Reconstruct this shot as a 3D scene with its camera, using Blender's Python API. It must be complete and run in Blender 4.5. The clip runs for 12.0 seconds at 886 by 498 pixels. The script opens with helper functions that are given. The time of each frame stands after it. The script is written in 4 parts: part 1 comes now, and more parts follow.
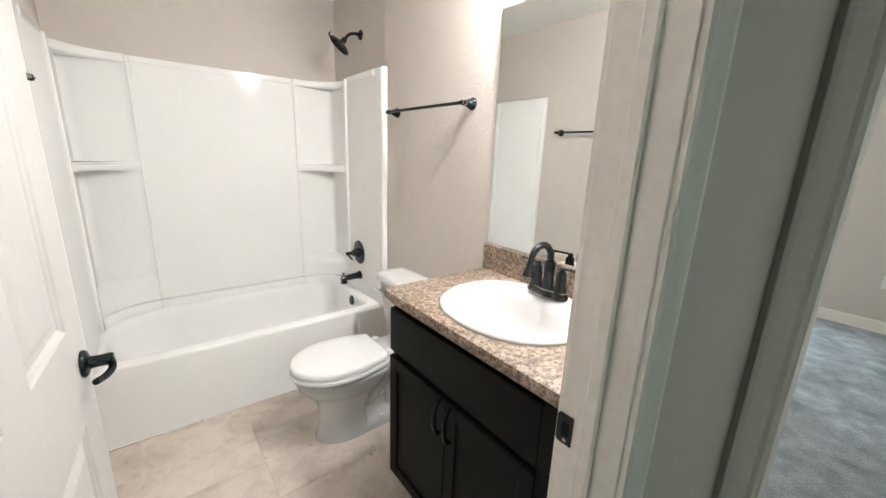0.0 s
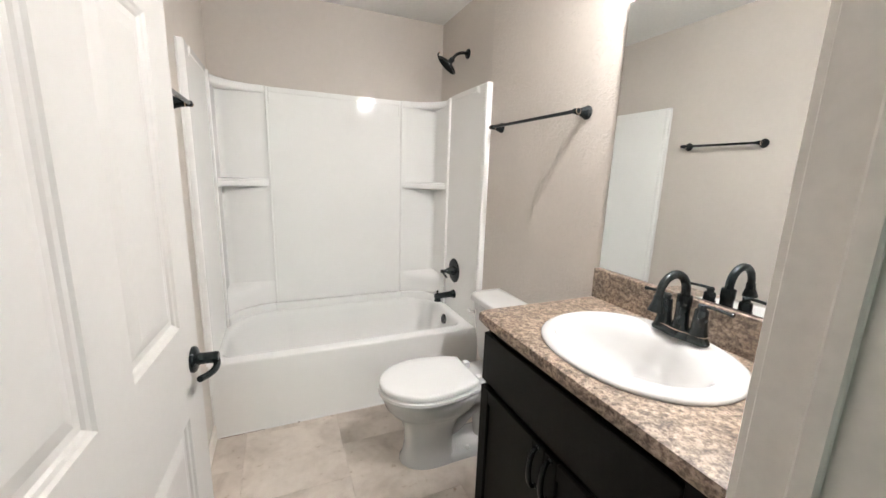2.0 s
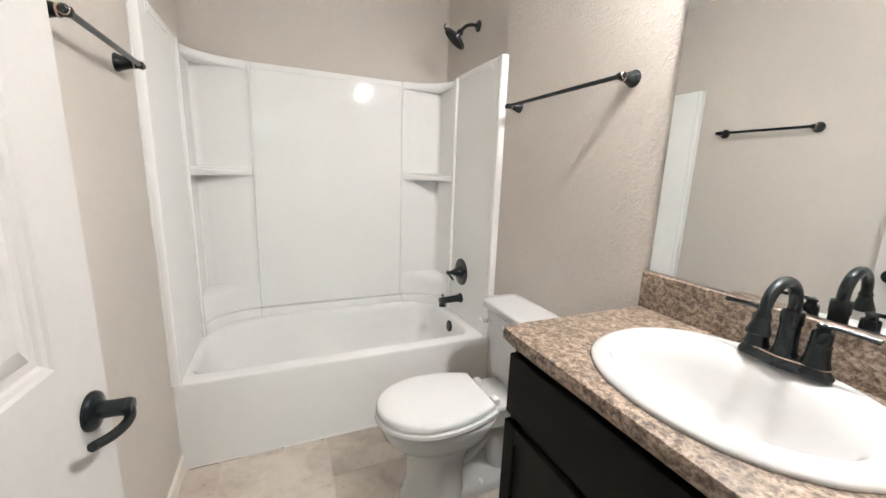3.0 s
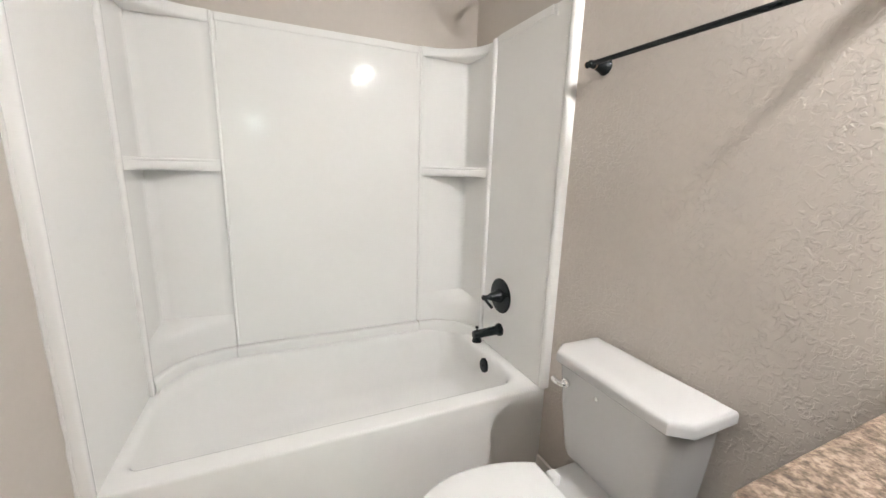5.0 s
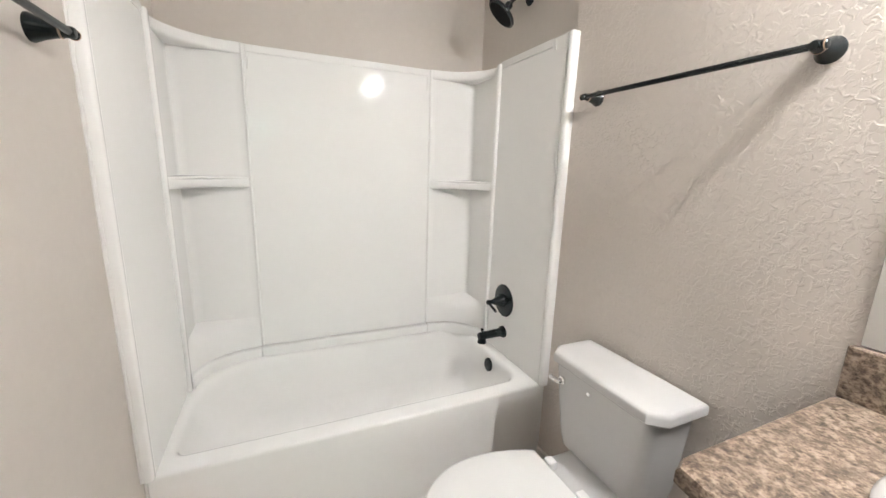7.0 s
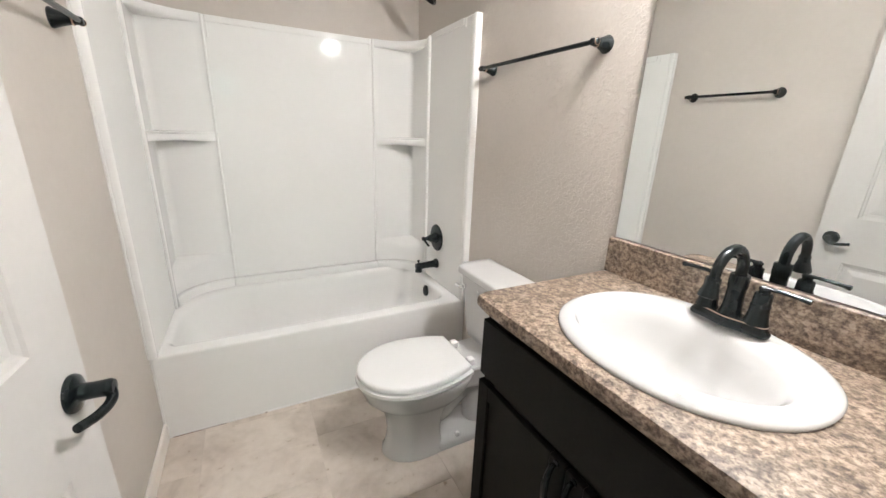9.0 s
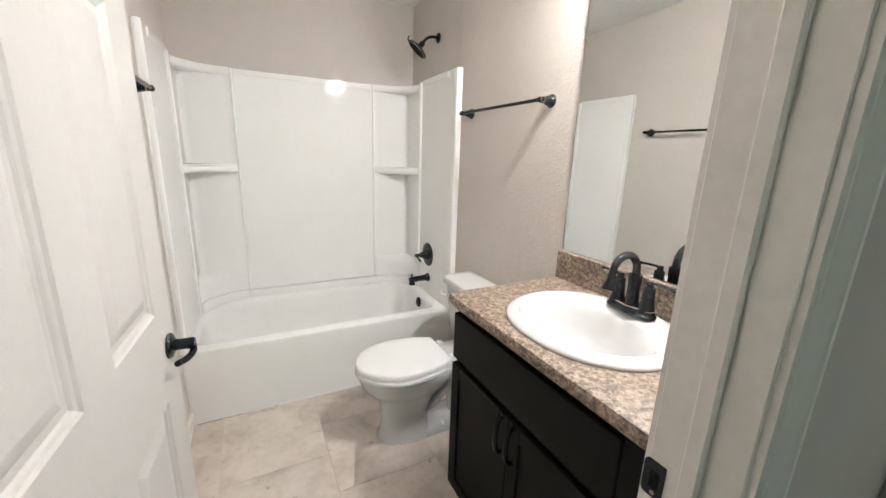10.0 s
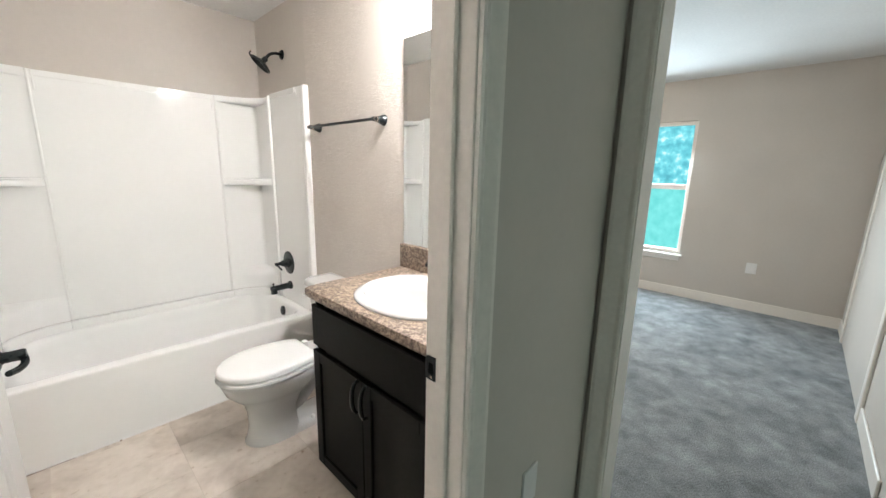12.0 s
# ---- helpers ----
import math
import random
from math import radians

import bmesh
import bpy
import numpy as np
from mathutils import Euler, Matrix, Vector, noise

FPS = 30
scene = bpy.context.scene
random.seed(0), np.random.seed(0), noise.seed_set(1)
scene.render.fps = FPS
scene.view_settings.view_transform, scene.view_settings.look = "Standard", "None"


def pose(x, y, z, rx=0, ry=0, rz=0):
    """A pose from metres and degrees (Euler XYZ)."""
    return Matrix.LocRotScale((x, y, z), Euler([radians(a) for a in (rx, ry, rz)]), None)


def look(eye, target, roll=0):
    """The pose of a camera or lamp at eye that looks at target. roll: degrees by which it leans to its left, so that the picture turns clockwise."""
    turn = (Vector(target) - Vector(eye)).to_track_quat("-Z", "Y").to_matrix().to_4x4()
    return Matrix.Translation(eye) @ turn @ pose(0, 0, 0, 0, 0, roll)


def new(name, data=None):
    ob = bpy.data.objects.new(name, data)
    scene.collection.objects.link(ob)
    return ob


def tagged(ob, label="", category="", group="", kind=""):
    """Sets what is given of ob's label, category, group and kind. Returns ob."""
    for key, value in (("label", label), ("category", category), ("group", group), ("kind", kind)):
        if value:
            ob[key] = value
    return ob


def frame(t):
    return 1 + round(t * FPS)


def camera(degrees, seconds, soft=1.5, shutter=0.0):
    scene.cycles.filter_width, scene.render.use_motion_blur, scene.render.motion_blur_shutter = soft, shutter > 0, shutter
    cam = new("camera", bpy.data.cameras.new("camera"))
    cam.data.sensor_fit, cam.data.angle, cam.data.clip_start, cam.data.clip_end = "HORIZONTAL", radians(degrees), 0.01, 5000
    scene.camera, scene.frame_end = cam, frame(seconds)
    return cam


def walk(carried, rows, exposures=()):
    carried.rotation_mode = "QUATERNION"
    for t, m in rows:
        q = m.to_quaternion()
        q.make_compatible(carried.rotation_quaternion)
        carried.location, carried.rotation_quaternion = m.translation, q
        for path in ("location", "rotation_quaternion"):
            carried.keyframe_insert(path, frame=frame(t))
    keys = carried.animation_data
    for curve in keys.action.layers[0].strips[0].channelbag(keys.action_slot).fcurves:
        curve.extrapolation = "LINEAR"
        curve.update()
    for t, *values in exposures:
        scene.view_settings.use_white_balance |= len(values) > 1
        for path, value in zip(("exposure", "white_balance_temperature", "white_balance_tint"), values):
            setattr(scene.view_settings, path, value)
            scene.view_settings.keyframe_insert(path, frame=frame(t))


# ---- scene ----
cam = camera(99.5, 12.0)
PATH = [
    (0, (0.018, 0.038, 1.417), (1.217, 1.562, 0.93), 2.1),
    (0.5, (0.028, 0.031, 1.416), (0.935, 1.745, 0.925), 2.0),
    (1, (0.05, 0.024, 1.419), (0.82, 1.815, 0.969), 1.9),
    (1.5, (0.052, 0.041, 1.417), (0.828, 1.861, 1.124), 1.9),
    (2, (0.06, 0.139, 1.383), (0.84, 1.938, 0.989), 1.9),
    (2.5, (0.127, 0.292, 1.349), (0.908, 2.09, 0.952), 2.0),
    (4.5, (0.144, 0.8, 1.272), (0.938, 2.592, 0.875), 1.9),
    (5, (0.199, 1.014, 1.296), (0.998, 2.8, 0.886), 1.7),
    (5.5, (0.201, 1.091, 1.32), (0.997, 2.913, 1.106), 2.1),
    (6, (0.165, 1.075, 1.33), (0.968, 2.905, 1.253), 1.8),
    (6.5, (0.141, 1.018, 1.362), (0.941, 2.837, 1.134), 1.8),
    (7, (0.116, 0.897, 1.37), (0.902, 2.689, 0.958), 1.7),
    (7.2, (0.123, 0.837, 1.385), (0.885, 2.62, 0.895), 1.6),
    (9, (0.131, 0.402, 1.348), (1.016, 2.097, 0.761), 2.1),
    (9.5, (0.096, 0.236, 1.38), (0.973, 1.928, 0.774), 1.9),
    (10, (0.058, 0.085, 1.399), (0.946, 1.813, 0.924), 1.9),
    (10.5, (0.016, -0.008, 1.415), (0.907, 1.734, 1.004), 1.7),
    (11, (-0.035, -0.077, 1.412), (0.871, 1.658, 1.001), 1.9),
    (11.5, (-0.045, -0.147, 1.4), (1.103, 1.439, 0.991), 1.3),
    (12, (-0.007, -0.204, 1.397), (1.414, 1.144, 0.992), 1.3),
]
walk(cam, [(t, look(eye, target, roll)) for t, eye, target, roll in PATH],
     ((0.0, 0.12), (1.0, 0.06), (2.0, -0.06), (4.5, -0.06), (7.0, -0.04), (9.0, -0.08), (10.0, -0.06), (11.0, 0.06), (12.0, 0.12)))


# ---- light ----
world = bpy.data.worlds.new("world")
scene.world = world
world.use_nodes = True
sky = world.node_tree.nodes.new("ShaderNodeTexSky")
sky.sky_type, sky.sun_disc = "NISHITA", False
sky.sun_elevation, sky.sun_rotation = radians(40), radians(200)
world.node_tree.links.new(sky.outputs[0], world.node_tree.nodes["Background"].inputs[0])
world.node_tree.nodes["Background"].inputs[1].default_value = 0.1

BULB = 1370.0        # emission of the vanity bulbs
HALL_LAMP = 1680.0
DAY = 84.0         # watts of sky light in the bedroom window

day = new("window_daylight", bpy.data.lights.new("window_daylight", "AREA"))
day.data.shape, day.data.size, day.data.size_y, day.data.energy = "RECTANGLE", 0.86, 1.4, DAY
day.data.color = (0.72, 0.89, 1.0)
day.matrix_basis = look((5.165, 1.2125, 1.25), (1.6, 0.9, 0.0))


# ---- materials ----
def mat(name, color, rough=0.5, metal=0.0, var=0.06, scale=6.0, bump=0.0, bump_scale=60.0, coat=0.0, fine=0.03, spec=0.5):
    m = bpy.data.materials.new(name)
    m.use_nodes = True
    nt = m.node_tree
    b = nt.nodes["Principled BSDF"]
    tc = nt.nodes.new("ShaderNodeTexCoord")
    n1 = nt.nodes.new("ShaderNodeTexNoise")
    n1.inputs["Scale"].default_value, n1.inputs["Detail"].default_value = scale, 4
    n2 = nt.nodes.new("ShaderNodeTexNoise")
    n2.inputs["Scale"].default_value, n2.inputs["Detail"].default_value = scale * 18, 3
    r1 = nt.nodes.new("ShaderNodeMapRange")
    r1.inputs["From Min"].default_value, r1.inputs["From Max"].default_value = 0.3, 0.7
    r1.inputs["To Min"].default_value, r1.inputs["To Max"].default_value = 1 - var, 1 + var * 0.5
    r2 = nt.nodes.new("ShaderNodeMapRange")
    r2.inputs["From Min"].default_value, r2.inputs["From Max"].default_value = 0.3, 0.7
    r2.inputs["To Min"].default_value, r2.inputs["To Max"].default_value = 1 - fine, 1 + fine
    mul = nt.nodes.new("ShaderNodeMath")
    mul.operation = "MULTIPLY"
    sc = nt.nodes.new("ShaderNodeVectorMath")
    sc.operation = "SCALE"
    sc.inputs[0].default_value = color
    for n in (n1, n2):
        nt.links.new(tc.outputs["Object"], n.inputs["Vector"])
    nt.links.new(n1.outputs[0], r1.inputs["Value"])
    nt.links.new(n2.outputs[0], r2.inputs["Value"])
    nt.links.new(r1.outputs[0], mul.inputs[0])
    nt.links.new(r2.outputs[0], mul.inputs[1])
    nt.links.new(mul.outputs[0], sc.inputs["Scale"])
    nt.links.new(sc.outputs[0], b.inputs["Base Color"])
    b.inputs["Roughness"].default_value, b.inputs["Metallic"].default_value = rough, metal
    b.inputs["Coat Weight"].default_value = coat
    b.inputs["Specular IOR Level"].default_value = spec
    if bump:
        nb = nt.nodes.new("ShaderNodeTexNoise")
        nb.inputs["Scale"].default_value, nb.inputs["Detail"].default_value = bump_scale, 3
        bp = nt.nodes.new("ShaderNodeBump")
        bp.inputs["Distance"].default_value, bp.inputs["Strength"].default_value = bump, 1.0
        nt.links.new(tc.outputs["Object"], nb.inputs["Vector"])
        nt.links.new(nb.outputs[0], bp.inputs["Height"])
        nt.links.new(bp.outputs[0], b.inputs["Normal"])
    return m


def wall_paint(name, color, relief=0.0014):
    """Flat paint over a hand-trowelled knockdown texture."""
    m = mat(name, color, rough=0.62, var=0.04, scale=2.5, fine=0.015)
    nt = m.node_tree
    tc = [n for n in nt.nodes if n.type == "TEX_COORD"][0]
    big = nt.nodes.new("ShaderNodeTexNoise")
    big.inputs["Scale"].default_value, big.inputs["Detail"].default_value, big.inputs["Distortion"].default_value = 56, 4, 1.0
    where = nt.nodes.new("ShaderNodeTexNoise")
    where.inputs["Scale"].default_value, where.inputs["Detail"].default_value = 7, 2
    ramp = nt.nodes.new("ShaderNodeMapRange")
    ramp.interpolation_type = "SMOOTHSTEP"
    ramp.inputs["From Min"].default_value, ramp.inputs["From Max"].default_value = 0.46, 0.60
    patch = nt.nodes.new("ShaderNodeMapRange")
    patch.inputs["From Min"].default_value, patch.inputs["From Max"].default_value = 0.30, 0.60
    patch.inputs["To Min"].default_value = 0.45
    mul = nt.nodes.new("ShaderNodeMath")
    mul.operation = "MULTIPLY"
    grain = nt.nodes.new("ShaderNodeTexNoise")
    grain.inputs["Scale"].default_value, grain.inputs["Detail"].default_value = 160, 2
    add = nt.nodes.new("ShaderNodeMath")
    add.operation = "MULTIPLY_ADD"
    add.inputs[1].default_value = 0.12
    bp = nt.nodes.new("ShaderNodeBump")
    bp.inputs["Distance"].default_value = relief
    for n in (big, where, grain):
        nt.links.new(tc.outputs["Object"], n.inputs["Vector"])
    nt.links.new(big.outputs[0], ramp.inputs["Value"])
    nt.links.new(where.outputs[0], patch.inputs["Value"])
    nt.links.new(ramp.outputs[0], mul.inputs[0])
    nt.links.new(patch.outputs[0], mul.inputs[1])
    nt.links.new(grain.outputs[0], add.inputs[0])
    nt.links.new(mul.outputs[0], add.inputs[2])
    nt.links.new(add.outputs[0], bp.inputs["Height"])
    nt.links.new(bp.outputs[0], nt.nodes["Principled BSDF"].inputs["Normal"])
    return m


def ramp_of(nt, stops):
    r = nt.nodes.new("ShaderNodeValToRGB")
    while len(r.color_ramp.elements) < len(stops):
        r.color_ramp.elements.new(0.5)
    for e, (p, c) in zip(r.color_ramp.elements, stops):
        e.position, e.color = p, (*c, 1)
    return r


def laminate(name):
    """Brown granite-look laminate: tan ground with taupe patches and small dark brown flecks."""
    m = bpy.data.materials.new(name)
    m.use_nodes = True
    nt = m.node_tree
    b = nt.nodes["Principled BSDF"]
    tc = nt.nodes.new("ShaderNodeTexCoord")
    mp = nt.nodes.new("ShaderNodeMapping")
    mp.inputs["Scale"].default_value = (1.1, 1.0, 1.25)
    mp.inputs["Rotation"].default_value = (0, 0, 0.4)
    nt.links.new(tc.outputs["Object"], mp.inputs["Vector"])

    def grain(scale, detail, rough, stops, shift=0.0):
        n = nt.nodes.new("ShaderNodeTexNoise")
        n.inputs["Scale"].default_value, n.inputs["Detail"].default_value, n.inputs["Roughness"].default_value, n.inputs["Distortion"].default_value = scale, detail, rough, 0.15
        o = nt.nodes.new("ShaderNodeVectorMath")
        o.inputs[1].default_value = (shift, shift, shift)
        nt.links.new(mp.outputs[0], o.inputs[0])
        nt.links.new(o.outputs[0], n.inputs["Vector"])
        r = ramp_of(nt, stops)
        nt.links.new(n.outputs[0], r.inputs[0])
        return r.outputs[0]

    def times(a_, b_):
        x = nt.nodes.new("ShaderNodeMix")
        x.data_type, x.blend_type = "RGBA", "MULTIPLY"
        x.inputs["Factor"].default_value = 1.0
        nt.links.new(a_, x.inputs[6])
        nt.links.new(b_, x.inputs[7])
        return x.outputs[2]

    ground = grain(68, 4, 0.64, [(0.35, (0.10, 0.073, 0.054)), (0.44, (0.185, 0.140, 0.107)), (0.53, (0.305, 0.240, 0.187)), (0.65, (0.43, 0.355, 0.288))])
    flecks = grain(125, 3, 0.6, [(0.37, (0.50, 0.46, 0.43)), (0.43, (0.75, 0.72, 0.69)), (0.49, (1.0, 1.0, 1.0))], 3.7)
    clouds = grain(16, 2, 0.5, [(0.34, (0.74, 0.72, 0.70)), (0.66, (1.06, 1.03, 1.0))], 8.1)
    nt.links.new(times(times(ground, flecks), clouds), b.inputs["Base Color"])
    b.inputs["Roughness"].default_value = 0.5
    return m


def stone_vinyl(name):
    """Beige stone-look vinyl, cloudy, each tile a little different."""
    m = bpy.data.materials.new(name)
    m.use_nodes = True
    nt = m.node_tree
    b = nt.nodes["Principled BSDF"]
    tc = nt.nodes.new("ShaderNodeTexCoord")
    oi = nt.nodes.new("ShaderNodeObjectInfo")
    off = nt.nodes.new("ShaderNodeVectorMath")
    off.operation = "MULTIPLY_ADD"
    off.inputs[1].default_value = (31, 17, 23)
    n1 = nt.nodes.new("ShaderNodeTexNoise")
    n1.inputs["Scale"].default_value, n1.inputs["Detail"].default_value, n1.inputs["Distortion"].default_value = 5.0, 5, 0.6
    n2 = nt.nodes.new("ShaderNodeTexNoise")
    n2.inputs["Scale"].default_value, n2.inputs["Detail"].default_value = 30, 4
    r1 = ramp_of(nt, [(0.26, (0.47, 0.40, 0.342)), (0.42, (0.61, 0.536, 0.47)), (0.56, (0.70, 0.624, 0.553)), (0.75, (0.765, 0.69, 0.62))])
    r2 = ramp_of(nt, [(0.25, (0.66, 0.58, 0.50)), (0.345, (0.95, 0.935, 0.92)), (0.7, (1.03, 1.03, 1.03))])
    tone = nt.nodes.new("ShaderNodeMapRange")
    tone.inputs["To Min"].default_value, tone.inputs["To Max"].default_value = 0.965, 1.02
    mx = nt.nodes.new("ShaderNodeMix")
    mx.data_type, mx.blend_type = "RGBA", "MULTIPLY"
    mx.inputs["Factor"].default_value = 1.0
    sc = nt.nodes.new("ShaderNodeVectorMath")
    sc.operation = "SCALE"
    bp = nt.nodes.new("ShaderNodeBump")
    bp.inputs["Distance"].default_value = 0.0006
    nt.links.new(oi.outputs["Random"], off.inputs[0])
    nt.links.new(tc.outputs["Object"], off.inputs[2])
    for n in (n1, n2):
        nt.links.new(off.outputs[0], n.inputs["Vector"])
    nt.links.new(n1.outputs[0], r1.inputs[0])
    nt.links.new(n2.outputs[0], r2.inputs[0])
    nt.links.new(r1.outputs[0], mx.inputs[6])
    nt.links.new(r2.outputs[0], mx.inputs[7])
    nt.links.new(oi.outputs["Random"], tone.inputs["Value"])
    nt.links.new(mx.outputs[2], sc.inputs[0])
    nt.links.new(tone.outputs[0], sc.inputs["Scale"])
    nt.links.new(sc.outputs[0], b.inputs["Base Color"])
    nt.links.new(n2.outputs[0], bp.inputs["Height"])
    nt.links.new(bp.outputs[0], b.inputs["Normal"])
    b.inputs["Roughness"].default_value = 0.42
    return m


def pile_carpet(name):
    """Grey cut pile, brushed this way and that, with trodden patches."""
    m = mat(name, (0.27, 0.282, 0.292), rough=0.95, var=0.30, scale=9.0, fine=0.22, bump=0.006, bump_scale=160, spec=0.1)
    nt = m.node_tree
    tc = [n for n in nt.nodes if n.type == "TEX_COORD"][0]
    sc = [n for n in nt.nodes if n.type == "VECT_MATH"][0]
    n = nt.nodes.new("ShaderNodeTexNoise")
    n.inputs["Scale"].default_value, n.inputs["Detail"].default_value, n.inputs["Distortion"].default_value = 2.6, 5, 1.2
    r = ramp_of(nt, [(0.34, (0.82, 0.83, 0.84)), (0.48, (0.98, 0.98, 0.98)), (0.64, (1.20, 1.20, 1.20))])
    mul = nt.nodes.new("ShaderNodeVectorMath")
    mul.operation = "MULTIPLY"
    nt.links.new(tc.outputs["Object"], n.inputs["Vector"])
    nt.links.new(n.outputs[0], r.inputs[0])
    nt.links.new(sc.outputs[0], mul.inputs[0])
    nt.links.new(r.outputs[0], mul.inputs[1])
    nt.links.new(mul.outputs[0], nt.nodes["Principled BSDF"].inputs["Base Color"])
    return m


def glow(name, color, strength):
    m = bpy.data.materials.new(name)
    m.use_nodes = True
    b = m.node_tree.nodes["Principled BSDF"]
    b.inputs["Base Color"].default_value = (*color, 1)
    b.inputs["Emission Color"].default_value = (*color, 1)
    b.inputs["Emission Strength"].default_value = strength
    return m


PAINT = wall_paint("greige_wall_paint", (0.61, 0.556, 0.504))
PAINT_SMOOTH = mat("greige_smooth_paint", (0.585, 0.537, 0.486), rough=0.6, var=0.04, scale=2.2, fine=0.012, bump=0.0004, bump_scale=140)
CEIL = mat("white_ceiling_paint", (0.80, 0.79, 0.77), rough=0.8, var=0.03, scale=3, bump=0.0006, bump_scale=90)
TRIM = mat("white_trim_paint", (0.87, 0.818, 0.757), rough=0.36, var=0.03, scale=3, bump=0.00025, bump_scale=70)
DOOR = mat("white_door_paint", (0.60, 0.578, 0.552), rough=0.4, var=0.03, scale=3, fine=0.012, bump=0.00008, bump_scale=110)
ACRYLIC = mat("glossy_white_acrylic", (0.90, 0.895, 0.875), rough=0.10, var=0.02, scale=2, fine=0.005, coat=0.0, spec=0.12, bump=0.0002, bump_scale=4)
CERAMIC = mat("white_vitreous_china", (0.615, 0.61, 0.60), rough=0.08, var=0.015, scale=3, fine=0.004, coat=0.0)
PLASTIC = mat("white_seat_plastic", (0.83, 0.825, 0.81), rough=0.2, var=0.015, scale=4, fine=0.004)
BRONZE = mat("oil_rubbed_bronze", (0.016, 0.021, 0.0225), rough=0.22, metal=0.45, var=0.3, scale=25, bump=0.0001, bump_scale=300)
COPPER = mat("worn_copper_edge", (0.5, 0.36, 0.27), rough=0.3, metal=0.9, var=0.1, scale=30)
CHROME = mat("chrome", (0.8, 0.8, 0.8), rough=0.08, metal=1.0, var=0.02, scale=20)
ESPRESSO = mat("espresso_cabinet_finish", (0.0115, 0.0108, 0.0100), rough=0.46, var=0.25, scale=5, fine=0.08, bump=0.0002, bump_scale=150, spec=0.06)
LAMINATE = laminate("brown_granite_laminate")
VINYL = stone_vinyl("beige_stone_vinyl")
JOINT = mat("vinyl_joint", (0.64, 0.57, 0.50), rough=0.6, var=0.06)
GRIME = mat("brown_grime", (0.20, 0.13, 0.09), rough=0.7, var=0.3, scale=40)
CAULK = mat("white_caulk", (0.82, 0.81, 0.79), rough=0.5, var=0.06, scale=30)
CARPET = pile_carpet("grey_carpet")
MIRROR = mat("silvered_mirror", (0.92, 0.945, 0.94), rough=0.008, metal=1.0, var=0.0, fine=0.0)
DARK = mat("dark_void", (0.006, 0.006, 0.006), rough=0.8, spec=0.1)
PLATE = mat("white_cover_plate", (0.82, 0.81, 0.79), rough=0.35)
FROST = glow("lit_frosted_glass", (1.0, 0.985, 0.985), BULB)
# warm emission of the unseen fill lamp added in the bedroom
BED_FILL = glow("bedroom_fill_glow", (1.0, 0.84, 0.68), 98.0)
HALLGLASS = glow("lit_lamp_diffuser", (0.74, 1.0, 0.95), HALL_LAMP)


# ---- mesh helpers ----
def finish(name, bm, material, smooth=True, angle=28):
    bmesh.ops.remove_doubles(bm, verts=bm.verts, dist=1e-6)
    bmesh.ops.recalc_face_normals(bm, faces=bm.faces)
    me = bpy.data.meshes.new(name)
    bm.to_mesh(me)
    bm.free()
    me.materials.append(material)
    if smooth:
        me.polygons.foreach_set("use_smooth", [True] * len(me.polygons))
        me.set_sharp_from_angle(angle=radians(angle))
    return new(name, me)


def thing(name, base, label, category, group="", kind="", turn=0.0):
    e = new(name)
    e.empty_display_size = 0.05
    e.matrix_basis = pose(*base, 0, 0, turn)
    return tagged(e, label, category, group, kind)


def part(name, bm, material, parent, label="", smooth=True, local=False, angle=28):
    """One mesh under a thing or a part; its coordinates are the world's, or the parent's if local."""
    ob = finish(name, bm, material, smooth, angle)
    ob.parent = parent
    if not local and parent.type == "EMPTY":
        ob.matrix_parent_inverse = parent.matrix_basis.inverted()
    return tagged(ob, label)


def single(name, bm, material, label="", category="", group="", kind="", smooth=True, angle=28):
    return tagged(finish(name, bm, material, smooth, angle), label, category, group, kind)


def box(x0, x1, y0, y1, z0, z1, r=0.0, seg=1, bm=None):
    bm = bm or bmesh.new()
    vs = [bm.verts.new((x, y, z)) for x in (x0, x1) for y in (y0, y1) for z in (z0, z1)]
    fs = [bm.faces.new([vs[i] for i in f]) for f in ((0, 1, 3, 2), (4, 6, 7, 5), (0, 4, 5, 1), (2, 3, 7, 6), (0, 2, 6, 4), (1, 5, 7, 3))]
    if r:
        es = list({e for f in fs for e in f.edges})
        bmesh.ops.bevel(bm, geom=es, offset=r, segments=seg, affect="EDGES", profile=0.5)
    return bm


def loft(rings, cap0=True, cap1=True, closed=True, bm=None):
    bm = bm or bmesh.new()
    vr = [[bm.verts.new(p) for p in r] for r in rings]
    n = len(vr[0])
    for a, b in zip(vr, vr[1:]):
        for i in range(n if closed else n - 1):
            j = (i + 1) % n
            bm.faces.new((a[i], a[j], b[j], b[i]))
    if cap0:
        bm.faces.new(vr[0][::-1])
    if cap1:
        bm.faces.new(vr[-1])
    return bm


def rrect(x0, x1, y0, y1, r, z, n=6):
    """A rounded rectangle in plan; r is one radius or four (corners x1y1, x0y1, x0y0, x1y0)."""
    rs = r if isinstance(r, (tuple, list)) else (r, r, r, r)
    out = []
    for k, (cx, cy) in enumerate(((x1, y1), (x0, y1), (x0, y0), (x1, y0))):
        q = max(rs[k], 1e-4)
        ox, oy = cx - math.copysign(q, cx - (x0 + x1) / 2), cy - math.copysign(q, cy - (y0 + y1) / 2)
        for i in range(n + 1):
            a = radians(90 * k + 90 * i / n)
            out.append((ox + q * math.cos(a), oy + q * math.sin(a), z))
    return out


def frame_of(d):
    d = Vector(d).normalized()
    u = d.cross(Vector((0, 0, 1)) if abs(d.z) < 0.9 else Vector((1, 0, 0))).normalized()
    return d, u, d.cross(u)


